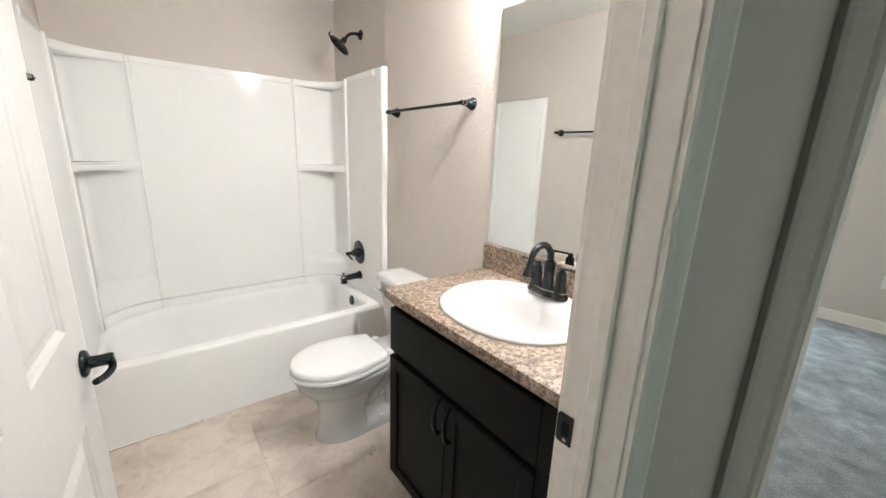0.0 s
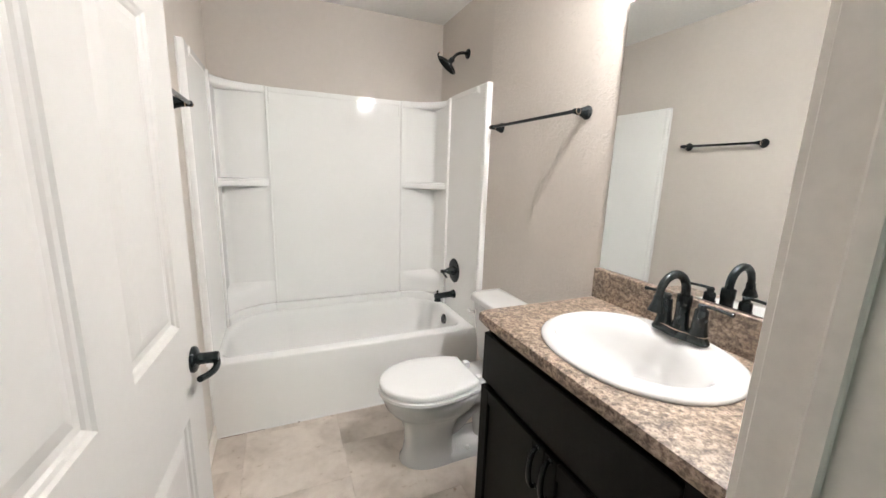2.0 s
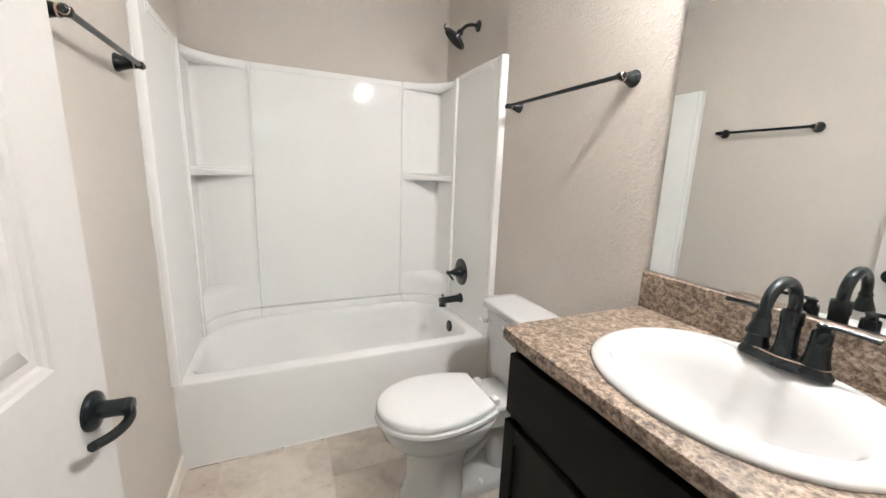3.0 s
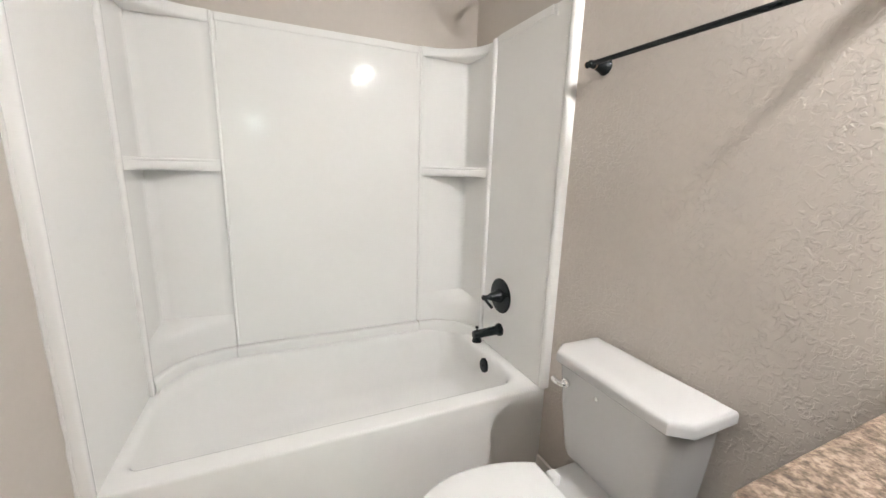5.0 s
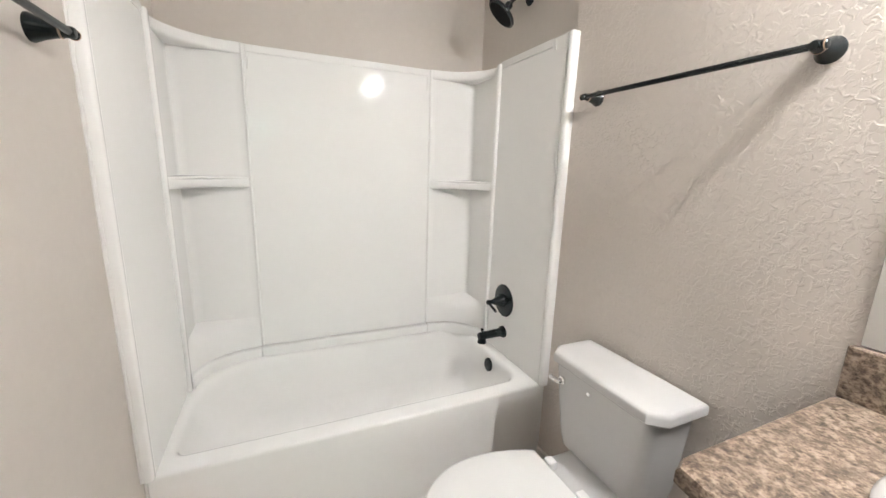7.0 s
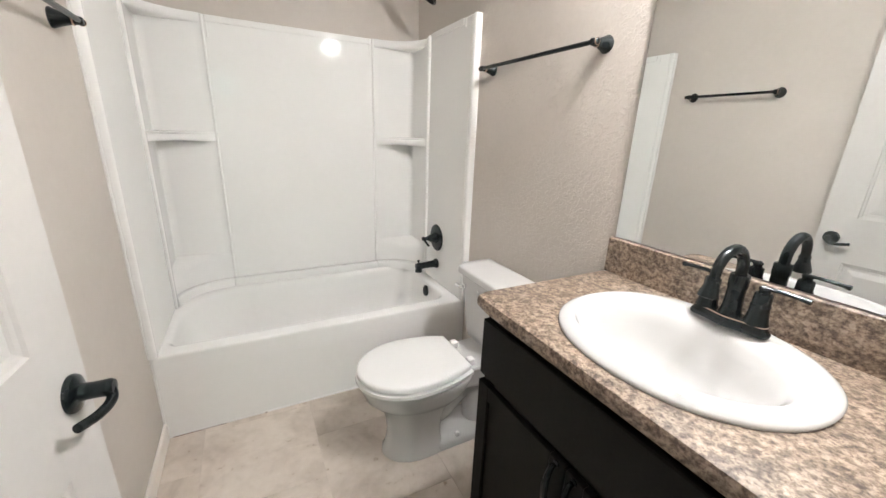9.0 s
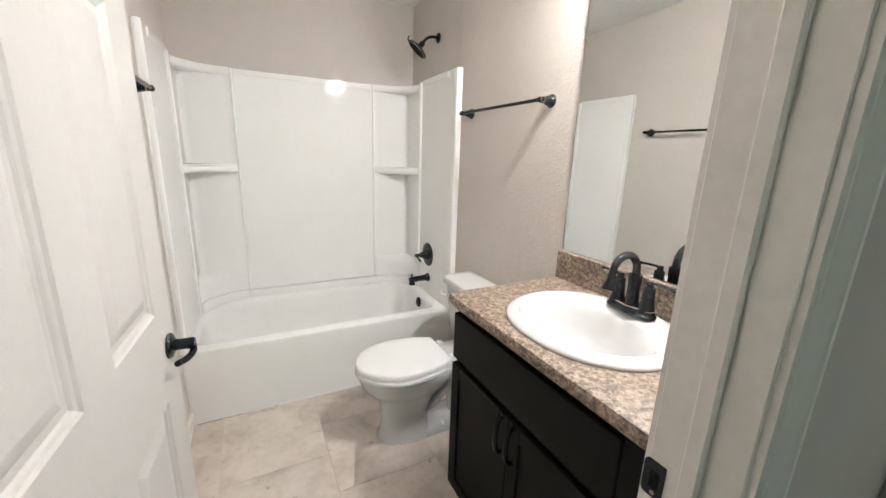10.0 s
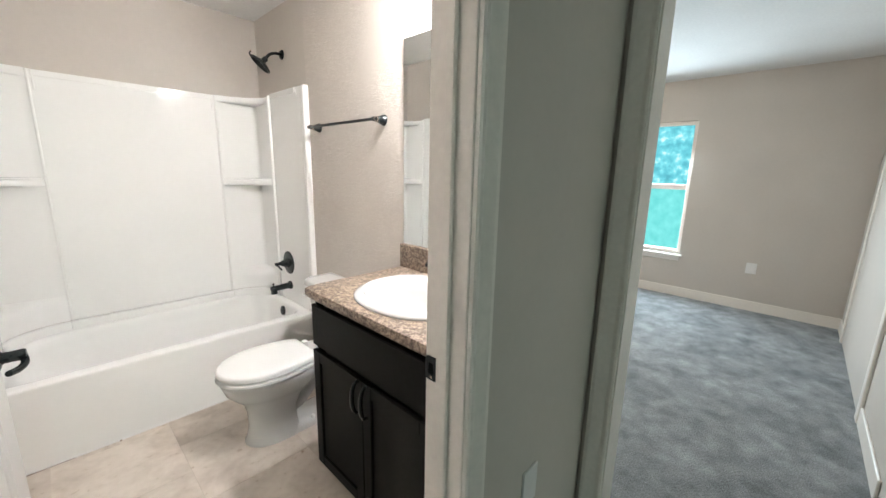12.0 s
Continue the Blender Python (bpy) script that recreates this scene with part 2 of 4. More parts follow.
def lathe(origin, axis, profile, n=28, bm=None):
    """Turned form: profile rows are (distance along axis, radius)."""
    d, u, v = frame_of(axis)
    o = Vector(origin)
    rings = [[o + d * h + (u * math.cos(2 * math.pi * i / n) + v * math.sin(2 * math.pi * i / n)) * max(q, 1e-4) for i in range(n)] for h, q in profile]
    return loft(rings, bm=bm)


def tube(points, radii, n=14, bm=None):
    pts = [Vector(p) for p in points]
    radii = radii if isinstance(radii, (list, tuple)) else [radii] * len(pts)
    rings, u = [], None
    for i, p in enumerate(pts):
        d = (pts[min(i + 1, len(pts) - 1)] - pts[max(i - 1, 0)]).normalized()
        if u is None:
            u = frame_of(d)[1]
        u = (u - d * u.dot(d)).normalized()
        v = d.cross(u)
        rings.append([p + (u * math.cos(2 * math.pi * k / n) + v * math.sin(2 * math.pi * k / n)) * radii[i] for k in range(n)])
    return loft(rings, bm=bm)


def smooth_path(points, steps=6):
    """Catmull-Rom points through the given ones."""
    p = [Vector(points[0])] + [Vector(q) for q in points] + [Vector(points[-1])]
    out = []
    for i in range(1, len(p) - 2):
        for k in range(steps):
            t = k / steps
            a, b, c, d = p[i - 1], p[i], p[i + 1], p[i + 2]
            out.append(0.5 * ((2 * b) + (c - a) * t + (2 * a - 5 * b + 4 * c - d) * t * t + (3 * b - a - 3 * c + d) * t ** 3))
    return out + [Vector(points[-1])]


# ---- plan ----
XL, XR, XA = -0.315, 1.200, 1.211     # left wall, right wall, right wall inside the tub alcove
YF, YH, YT, YB = 0.345, 0.237, 2.15, 2.92  # room side and hall side of the door wall, tub front, back wall
H = 2.445
JL, JR, HEAD = -0.238, 0.530, 2.055   # bathroom door opening

# ---- structure ----
single("wall_right", box(XR, 1.305, YF, YT + 0.004, 0, H), PAINT, "greige knockdown-textured painted wall beside the vanity", "wall", kind="structure", smooth=False)
single("wall_right_alcove", box(XA, 1.305, YT + 0.004, YB, 0, H), PAINT_SMOOTH, "greige smooth painted wall above the tub surround", "wall", kind="structure", smooth=False)
single("wall_back", box(XL - 0.11, 1.305, YB, YB + 0.11, 0, H), PAINT_SMOOTH, "greige painted wall behind the bathtub", "wall", kind="structure", smooth=False)
single("wall_left", box(XL - 0.11, XL, YF, YB, 0, H), PAINT_SMOOTH, "greige painted wall with a towel bar", "wall", kind="structure", smooth=False)
bm = box(-2.0, JL - 0.018, YH, YF, 0, H)
box(JR + 0.018, 1.305, YH, YF, 0, H, bm=bm)
box(JL - 0.018, JR + 0.018, YH, YF, HEAD + 0.018, H, bm=bm)
single("wall_door", bm, PAINT_SMOOTH, "greige painted wall with the bathroom doorway", "wall", kind="structure", smooth=False)
bm = box(XL - 0.11, 1.305, YH, YB + 0.11, H, H + 0.1)
single("ceiling_bathroom", bm, CEIL, "white painted bathroom ceiling", "ceiling", kind="structure", smooth=False)
single("ceiling_hall", box(-2.0, 6.0, -8.6, YH, H, H + 0.1), CEIL, "white painted hall and bedroom ceiling", "ceiling", kind="structure", smooth=False)
single("ceiling_bedroom", box(1.305, 6.0, YH, 4.2, H, H + 0.1), CEIL, "white painted bedroom ceiling", "ceiling", kind="structure", smooth=False)
# bedroom and hall shell
single("wall_hall_left", box(-2.1, -2.0, -8.6, YF, 0, H), PAINT_SMOOTH, "greige painted hall wall", "wall", kind="structure", smooth=False)
single("wall_hall_end", box(-2.1, 6.0, -8.7, -8.6, 0, H), PAINT_SMOOTH, "greige painted wall at the end of the hall", "wall", kind="structure", smooth=False)
bm = box(1.2, 1.305, 0.164, YH, 0, H)
box(1.2, 1.305, -8.6, -0.70, 0, H, bm=bm)
box(1.2, 1.305, -0.70, 0.164, 2.07, H, bm=bm)
single("wall_hall_right", bm, PAINT_SMOOTH, "greige painted wall with the bedroom doorway", "wall", kind="structure", smooth=False)
BX, WY0, WY1, WZ0, WZ1 = 5.05, 0.755, 1.67, 0.50, 2.01
bm = box(BX, BX + 0.12, -0.8, WY0, 0, H)
box(BX, BX + 0.12, WY1, 4.2, 0, H, bm=bm)
box(BX, BX + 0.12, WY0, WY1, 0, WZ0, bm=bm)
box(BX, BX + 0.12, WY0, WY1, WZ1, H, bm=bm)
single("wall_bedroom_window", bm, PAINT_SMOOTH, "greige painted bedroom wall with a window", "wall", kind="structure", smooth=False)
single("wall_bedroom_right", box(1.305, BX, -0.75, -0.645, 0, H), PAINT_SMOOTH, "greige painted bedroom wall beside the closet", "wall", kind="structure", smooth=False)
single("wall_bedroom_left", box(1.305, BX + 0.12, 4.2, 4.3, 0, H), PAINT_SMOOTH, "greige painted bedroom wall", "wall", kind="structure", smooth=False)
single("wall_bedroom_door", box(1.305, 1.32, YB + 0.11, 4.2, 0, H), PAINT_SMOOTH, "greige painted bedroom wall", "wall", kind="structure", smooth=False)
floor_bath = single("floor_bathroom", box(XL - 0.11, 1.305, 0.295, YB + 0.11, -0.1, -0.003), JOINT, "beige stone-look vinyl tile bathroom floor", "floor", kind="structure", smooth=False)
single("floor_carpet", box(-2.1, 6.0, -8.7, 0.295, -0.1, 0.004), CARPET, "grey cut-pile carpet of hall and bedroom", "carpet", kind="structure", smooth=False)
single("floor_carpet_bedroom", box(1.305, 6.0, 0.295, 4.3, -0.1, 0.004), CARPET, "grey cut-pile bedroom carpet", "carpet", kind="structure", smooth=False)


def baseboard(name, x0, x1, y0, y1, label="white painted baseboard", h=0.083):
    single(name, box(x0, x1, y0, y1, 0.0, h, 0.004), TRIM, label, "baseboard", kind="structure")


baseboard("baseboard_left", XL, XL + 0.013, YF + 0.02, YT - 0.002, "white painted baseboard along the bathroom wall")
baseboard("baseboard_right", XR - 0.013, XR, 1.222, YT - 0.002, "white painted baseboard behind the toilet")
baseboard("baseboard_bedroom", BX - 0.013, BX, -0.645, 4.2, "white painted baseboard under the bedroom window", 0.112)
baseboard("baseboard_bedroom_right", 2.35, 3.095, -0.645, -0.632, "white painted baseboard on the bedroom wall", 0.112)
baseboard("baseboard_bedroom_corner", 4.72, BX - 0.013, -0.645, -0.632, h=0.112)
baseboard("baseboard_hall", JR + 0.10, 1.186, YH - 0.013, YH)

# closet opening in the bedroom's right wall
closet = thing("closet_door", (4.0, -0.645, 0), "closed greige closet door with white casing", "door", kind="structure")
part("casing", box(4.62, 4.70, -0.645, -0.627, 0, 2.10, 0.004), TRIM, closet)
part("casing", box(3.10, 3.18, -0.645, -0.627, 0, 2.10, 0.004), TRIM, closet)
part("head_casing", box(3.10, 4.70, -0.645, -0.627, 2.10, 2.18, 0.004), TRIM, closet)
part("leaf", box(3.18, 4.62, -0.652, -0.638, 0.01, 2.10, 0.002), PAINT_SMOOTH, closet)

# bathroom door frame: jambs, stops, casings, strike plate
df = thing("door_frame", (0.15, 0.27, 0), "white painted door frame with moulded casing", "door frame", kind="structure")
part("jamb", box(JR, JR + 0.018, YH, YF, 0, HEAD + 0.018, 0.0015), TRIM, df)
part("jamb", box(JL - 0.018, JL, YH, YF, 0, HEAD + 0.018, 0.0015), TRIM, df)
part("head_jamb", box(JL, JR, YH, YF, HEAD, HEAD + 0.018, 0.0015), TRIM, df)
part("stop", box(JR - 0.011, JR, 0.277, 0.300, 0, HEAD, 0.003), TRIM, df)
part("stop", box(JL, JL + 0.011, 0.277, 0.300, 0, HEAD, 0.003), TRIM, df)
part("head_stop", box(JL + 0.011, JR - 0.011, 0.277, 0.300, HEAD - 0.011, HEAD, 0.003), TRIM, df)


def casing(bm, x, side, y, out):
    """A moulded upright board: thin at the opening, thick outside. out: the way that it stands proud."""
    prof = [(0.0, 0.0), (0.0, 0.009), (0.006, 0.012), (0.016, 0.0105), (0.020, 0.012), (0.040, 0.015), (0.048, 0.0185), (0.057, 0.0185), (0.060, 0.016), (0.060, 0.0)]
    return loft([[(x + side * a, y + out * b, z) for a, b in prof] for z in (0, HEAD + 0.06)], bm=bm)


part("casing", casing(None, JR + 0.005, 1, YH, -1), TRIM, df, angle=20)
part("casing", casing(None, JL - 0.005, -1, YH, -1), TRIM, df, angle=20)
part("casing", casing(None, JR + 0.005, 1, YF, 1), TRIM, df, angle=20)
part("head_casing", box(JL - 0.065, JR + 0.065, YH - 0.017, YH, HEAD + 0.061, HEAD + 0.12, 0.004), TRIM, df)
part("head_casing", box(JL - 0.065, JR + 0.065, YF, YF + 0.017, HEAD + 0.061, HEAD + 0.12, 0.004), TRIM, df)
bm = loft([rrect(0.319, 0.3495, 0.942, 0.999, (0.008, 0.001, 0.001, 0.008), JR - 0.0018), rrect(0.319, 0.3495, 0.942, 0.999, (0.008, 0.001, 0.001, 0.008), JR + 0.0005)])
for v in bm.verts:
    v.co = Vector((v.co.z, v.co.x, v.co.y))
strike = part("strike_plate", bm, BRONZE, df, "dark bronze strike plate")
# no hole is cut: a black tile paints the shade inside it
part("latch_hole_shade", box(JR - 0.0026, JR - 0.0016, 0.326, 0.339, 0.957, 0.983, 0.0), DARK, strike)
part("screw", lathe((JR - 0.0018, 0.332, 0.9495), (-1, 0, 0), [(0, 0.0035), (0.0008, 0.003), (0.001, 0.0)], 10), COPPER, strike)

# bedroom doorway trim
bf = thing("bedroom_door_frame", (1.25, -0.3, 0), "white painted bedroom door frame with casing", "door frame", kind="structure")
prof = [(0.0, 0.0), (0.0, 0.009), (0.006, 0.012), (0.016, 0.0105), (0.020, 0.012), (0.040, 0.015), (0.048, 0.0185), (0.057, 0.0185), (0.060, 0.016), (0.060, 0.0)]
part("casing", loft([[(1.2 - b, 0.151 + a * 1.15, z) for a, b in prof] for z in (0, 2.12)]), TRIM, bf, angle=20)
part("jamb", box(1.2, 1.305, 0.146, 0.164, 0, 2.07, 0.0015), TRIM, bf)
part("jamb", box(1.2, 1.305, -0.70, -0.682, 0, 2.07, 0.0015), TRIM, bf)
part("head_jamb", box(1.2, 1.305, -0.682, 0.146, 2.05, 2.07, 0.0015), TRIM, bf)

# bedroom window
win = thing("window_1", (BX, 1.2, WZ0), "white vinyl single-hung window with a sill", "window", kind="structure")
part("window_frame", box(BX + 0.04, BX + 0.10, WY0, WY0 + 0.04, WZ0, WZ1, 0.003), TRIM, win)
part("window_frame", box(BX + 0.04, BX + 0.10, WY1 - 0.04, WY1, WZ0, WZ1, 0.003), TRIM, win)
part("window_frame", box(BX + 0.04, BX + 0.10, WY0 + 0.04, WY1 - 0.04, WZ1 - 0.04, WZ1, 0.003), TRIM, win)
part("window_frame", box(BX + 0.04, BX + 0.10, WY0 + 0.04, WY1 - 0.04, WZ0, WZ0 + 0.045, 0.003), TRIM, win)
part("meeting_rail", box(BX + 0.03, BX + 0.09, WY0 + 0.04, WY1 - 0.04, 1.25, 1.31, 0.003), TRIM, win)
part("window_sill", box(BX - 0.045, BX + 0.04, WY0 - 0.03, WY1 + 0.03, WZ0 - 0.022, WZ0, 0.004), TRIM, win)
part("apron", box(BX - 0.014, BX, WY0, WY1, WZ0 - 0.075, WZ0 - 0.022, 0.003), TRIM, win)

# seen through the window: lawn and trees, with bright hazy daylight as emission
m = bpy.data.materials.new("garden_glow")
m.use_nodes = True
nt = m.node_tree
b = nt.nodes["Principled BSDF"]
tc = nt.nodes.new("ShaderNodeTexCoord")
sep = nt.nodes.new("ShaderNodeSeparateXYZ")
n1 = nt.nodes.new("ShaderNodeTexNoise")
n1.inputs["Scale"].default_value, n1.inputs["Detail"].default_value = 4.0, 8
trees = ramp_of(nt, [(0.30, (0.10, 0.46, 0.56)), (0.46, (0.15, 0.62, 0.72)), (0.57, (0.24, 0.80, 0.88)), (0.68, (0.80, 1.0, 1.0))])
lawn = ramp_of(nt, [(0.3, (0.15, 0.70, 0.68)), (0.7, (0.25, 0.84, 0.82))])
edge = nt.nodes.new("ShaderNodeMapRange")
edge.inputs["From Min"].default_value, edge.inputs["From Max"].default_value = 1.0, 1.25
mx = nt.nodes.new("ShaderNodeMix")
mx.data_type = "RGBA"
nt.links.new(tc.outputs["Object"], sep.inputs[0])
nt.links.new(tc.outputs["Object"], n1.inputs["Vector"])
nt.links.new(n1.outputs[0], trees.inputs[0])
nt.links.new(n1.outputs[0], lawn.inputs[0])
nt.links.new(sep.outputs[2], edge.inputs["Value"])
nt.links.new(edge.outputs[0], mx.inputs["Factor"])
nt.links.new(lawn.outputs[0], mx.inputs[6])
nt.links.new(trees.outputs[0], mx.inputs[7])
# black base: the sheet's daylight is its own emitted colour
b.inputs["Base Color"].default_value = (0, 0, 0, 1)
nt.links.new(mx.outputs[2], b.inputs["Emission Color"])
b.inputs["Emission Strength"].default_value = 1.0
single("backdrop", box(14.0, 14.05, -6, 14, -3, 8), m, "glowing sheet with lawn and trees in painted daylight outside the window", "backdrop", kind="structure", smooth=False)

# ---- bathroom door ----
door = thing("door_1", (-0.187, 0.347, 0.0), "white six-panel door standing open against the wall", "door", kind="structure", turn=86.6)
DW = 0.788
cols, rows = ((0.116, 0.344), (0.454, 0.676)), ((0.235, 0.842), (1.050, 1.645), (1.755, 1.925))
bm = box(0, 0.116, 0, 0.035, 0.012, 2.043)
box(0.344, 0.454, 0, 0.035, 0.012, 2.043, bm=bm)
box(0.676, DW, 0, 0.035, 0.012, 2.043, bm=bm)
for u0, u1 in cols:
    for z0, z1 in ((0.012, 0.235), (0.842, 1.050), (1.645, 1.755), (1.925, 2.043)):
        box(u0, u1, 0, 0.035, z0, z1, bm=bm)
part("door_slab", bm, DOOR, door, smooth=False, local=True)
for u0, u1 in cols:
    for z0, z1 in rows:
        rings = [[(u0 + i, y, z0 + i), (u1 - i, y, z0 + i), (u1 - i, y, z1 - i), (u0 + i, y, z1 - i)] for i, y in ((0, 0.0001), (0.004, 0.004), (0.010, 0.006), (0.014, 0.0095), (0.026, 0.0095), (0.031, 0.0075), (0.050, 0.0030))]
        bm = loft([[(p[0], 0.030, p[2]) for p in rings[0]]] + rings)
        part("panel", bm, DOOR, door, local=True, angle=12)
HU = 0.735
handle = part("door_handle", lathe((HU, 0, 0.950), (0, -1, 0), [(0, 0.0295), (0.004, 0.030), (0.008, 0.028), (0.011, 0.022), (0.013, 0.0150), (0.016, 0.0135), (0.028, 0.0128), (0.038, 0.0132), (0.048, 0.0138), (0.053, 0.0115), (0.054, 0.0)]), BRONZE, door, "oil-rubbed bronze door lever", local=True)
pts = smooth_path([(HU, -0.046, 0.950), (HU - 0.001, -0.048, 0.941), (HU - 0.008, -0.049, 0.934), (HU - 0.022, -0.047, 0.931), (HU - 0.042, -0.041, 0.931), (HU - 0.060, -0.034, 0.934), (HU - 0.072, -0.030, 0.937)])
part("lever", tube(pts, [0.0080 - 0.0010 * i / (len(pts) - 1) for i in range(len(pts))]), BRONZE, handle, local=True)
for hz in (0.25, 1.12, 1.85):
    bm = loft([rrect(0.003, 0.042, hz - 0.045, hz + 0.045, (0.001, 0.009, 0.009, 0.001), 0.0), rrect(0.003, 0.042, hz - 0.045, hz + 0.045, (0.001, 0.009, 0.009, 0.001), 0.003)])
    for v in bm.verts:
        v.co = Vector((-v.co.z, v.co.x, v.co.y))
    hinge = part("hinge", bm, BRONZE, door, "black butt hinge with rounded corners", local=True)
    part("barrel", lathe((-0.008, 0.040, hz - 0.047), (0, 0, 1), [(0, 0.004), (0.002, 0.007), (0.092, 0.007), (0.094, 0.004)], 14), BRONZE, hinge, local=True)
part("latch_plate", box(DW - 0.0005, DW + 0.0012, 0.006, 0.030, 0.92, 0.98, 0.0), BRONZE, door, "bronze latch plate", local=True)

# ---- bathtub ----
TX0, TX1 = XL + 0.003, XA - 0.003
tub = thing("bathtub", ((TX0 + TX1) / 2, 2.5, 0), "glossy white alcove bathtub with a straight apron", "bathtub")
R = 0.41
o = lambda i, z, r=0.02: rrect(TX0 + i, TX1 - i, YT + i, YB - 0.003 - i * 0.2, r, z, 8)
rings = [o(0.004, 0.0, 0.006), o(0.002, 0.05, 0.008), o(0.0, 0.30, 0.010), o(0.0, R - 0.014, 0.012), o(0.0015, R - 0.006, 0.013), o(0.005, R - 0.0015, 0.016), o(0.012, R, 0.02)]
inner = lambda l, r_, f, b_, z, rad: rrect(TX0 + l, TX1 - r_, YT + f, YB - b_, rad, z, 8)
soft = ((0.0, 0.001), (0.012, -0.001), (0.022, -0.006), (0.030, -0.015), (0.036, -0.030), (0.041, -0.055))
rings += [inner(0.018 + k, 0.070 + k * 0.7, 0.062 + k, 0.058 + k * 0.7, R + dz, (0.12, 0.32, 0.06, 0.08)) for k, dz in soft]
rings += [inner(0.085, 0.104, 0.112, 0.096, R - 0.14, (0.10, 0.30, 0.10, 0.09)),
          inner(0.15, 0.120, 0.130, 0.112, 0.14, (0.11, 0.25, 0.13, 0.10)), inner(0.22, 0.150, 0.165, 0.15, 0.085, (0.11, 0.20, 0.14, 0.10)), inner(0.32, 0.22, 0.23, 0.22, 0.072, (0.08, 0.10, 0.10, 0.08))]
part("tub_shell", loft(rings, cap0=False), ACRYLIC, tub, angle=50)
ov = part("overflow_plate", lathe((TX1 - 0.098, 2.497, 0.345), (-1, 0, 0.12), [(0, 0.036), (0.006, 0.036), (0.010, 0.032), (0.012, 0.020), (0.0125, 0.0)]), BRONZE, tub, "dark bronze overflow plate")
part("screw", lathe((TX1 - 0.1105, 2.497, 0.345), (-1, 0, 0.12), [(0, 0.005), (0.002, 0.004), (0.002, 0.0)], 10), BRONZE, ov)
part("drain", lathe((TX1 - 0.30, 2.52, 0.070), (0, 0, 1), [(0, 0.035), (0.004, 0.033), (0.004, 0.02), (0.010, 0.018), (0.011, 0.0)]), BRONZE, tub, "dark bronze drain")
for x0, x1 in ((XL - 0.001, TX0 + 0.006), (TX1 - 0.006, XA + 0.001)):
    part("caulk_bead", box(x0, x1, YT - 0.003, YT + 0.010, 0.001, R - 0.01, 0.002), CAULK, tub)
part("caulk_bead", tube([(TX0 + 0.01, YT - 0.001, 0.003), (0.45, YT - 0.0015, 0.003), (TX1 - 0.03, YT - 0.001, 0.003)], 0.004, 8), CAULK, tub)
for x0, x1, r in ((-0.29, -0.175, 0.0016), (-0.165, -0.08, 0.0012), (0.086, 0.094, 0.0026)):
    part("grime_line", tube([(x0, YT - 0.0052, 0.002), ((x0 + x1) / 2, YT - 0.0056, 0.0022), (x1, YT - 0.0053, 0.002)], r, 6), GRIME, tub, "thin brown grime in the caulk")

# ---- tub surround ----
sur = thing("tub_surround", (0.45, YB, R), "glossy white three-wall tub surround with moulded corner shelves", "tub surround")
PX0, PX1, PY = -0.008, 0.896, 2.885
SXR, SXL, SY = 1.166, -0.285, 2.650
ZB, ZP, ZS = 0.462, 1.885, 1.903
part("back_panel", box(PX0, PX1, PY, YB - 0.001, ZB, ZP, 0.004), ACRYLIC, sur)
part("top_band", box(PX0 + 0.02, PX1 - 0.02, PY - 0.004, PY + 0.006, ZP - 0.034, ZP - 0.001, 0.003), ACRYLIC, sur)
for x in (PX0, PX1 - 0.014):
    part("rib", box(x, x + 0.014, PY - 0.007, PY + 0.006, ZB + 0.002, ZP + 0.001, 0.0045), ACRYLIC, sur)
for x in (PX0 + 0.022, PX1 - 0.030):
    part("rib", box(x, x + 0.008, PY - 0.003, PY + 0.006, ZP - 0.105, ZP - 0.034, 0.0025), ACRYLIC, sur)
part("ledge", box(PX0, PX1, PY - 0.020, YB - 0.002, R - 0.01, ZB - 0.003, 0.007, 3), ACRYLIC, sur)


def side_panel(x, wall, s):
    """s: +1 for the panel on the right wall, -1 for the left."""
    xs = sorted((x, wall - s * 0.002))
    part("side_panel", box(*xs, YT + 0.004, SY, R + 0.001, ZS, 0.006), ACRYLIC, sur)
    e = sorted((x - s * 0.016, x + s * 0.004))
    part("rib", box(*e, SY - 0.024, SY + 0.004, R + 0.004, ZS - 0.010, 0.0085, 3), ACRYLIC, sur)
    e = sorted((wall, x - s * 0.002))
    part("edge_flange", box(*e, YT - 0.022, YT + 0.008, R - 0.002, ZS + 0.002, 0.011, 4), ACRYLIC, sur)
    part("top_band", box(*sorted((x - s * 0.004, x + s * 0.004)), YT + 0.095, SY - 0.030, ZS - 0.036, ZS - 0.0015, 0.0025), ACRYLIC, sur)
    rng = random.Random(4 + s)
    bead = [(wall - s * (0.0015 + rng.uniform(0, 0.003)), YT - 0.023 + rng.uniform(-0.0015, 0.001), R + 0.01 + (ZS - R - 0.012) * k / 40) for k in range(41)]
    part("caulk_bead", tube(bead, [0.0045 + rng.uniform(-0.001, 0.0015) for _ in bead], 8), CAULK, sur, "uneven white caulk")
    part("rib", box(*sorted((x - s * 0.003, x + s * 0.004)), YT + 0.07, YT + 0.078, ZS - 0.05, ZS - 0.012, 0.002), ACRYLIC, sur)


side_panel(SXR, XA, 1)
side_panel(SXL, XL, -1)


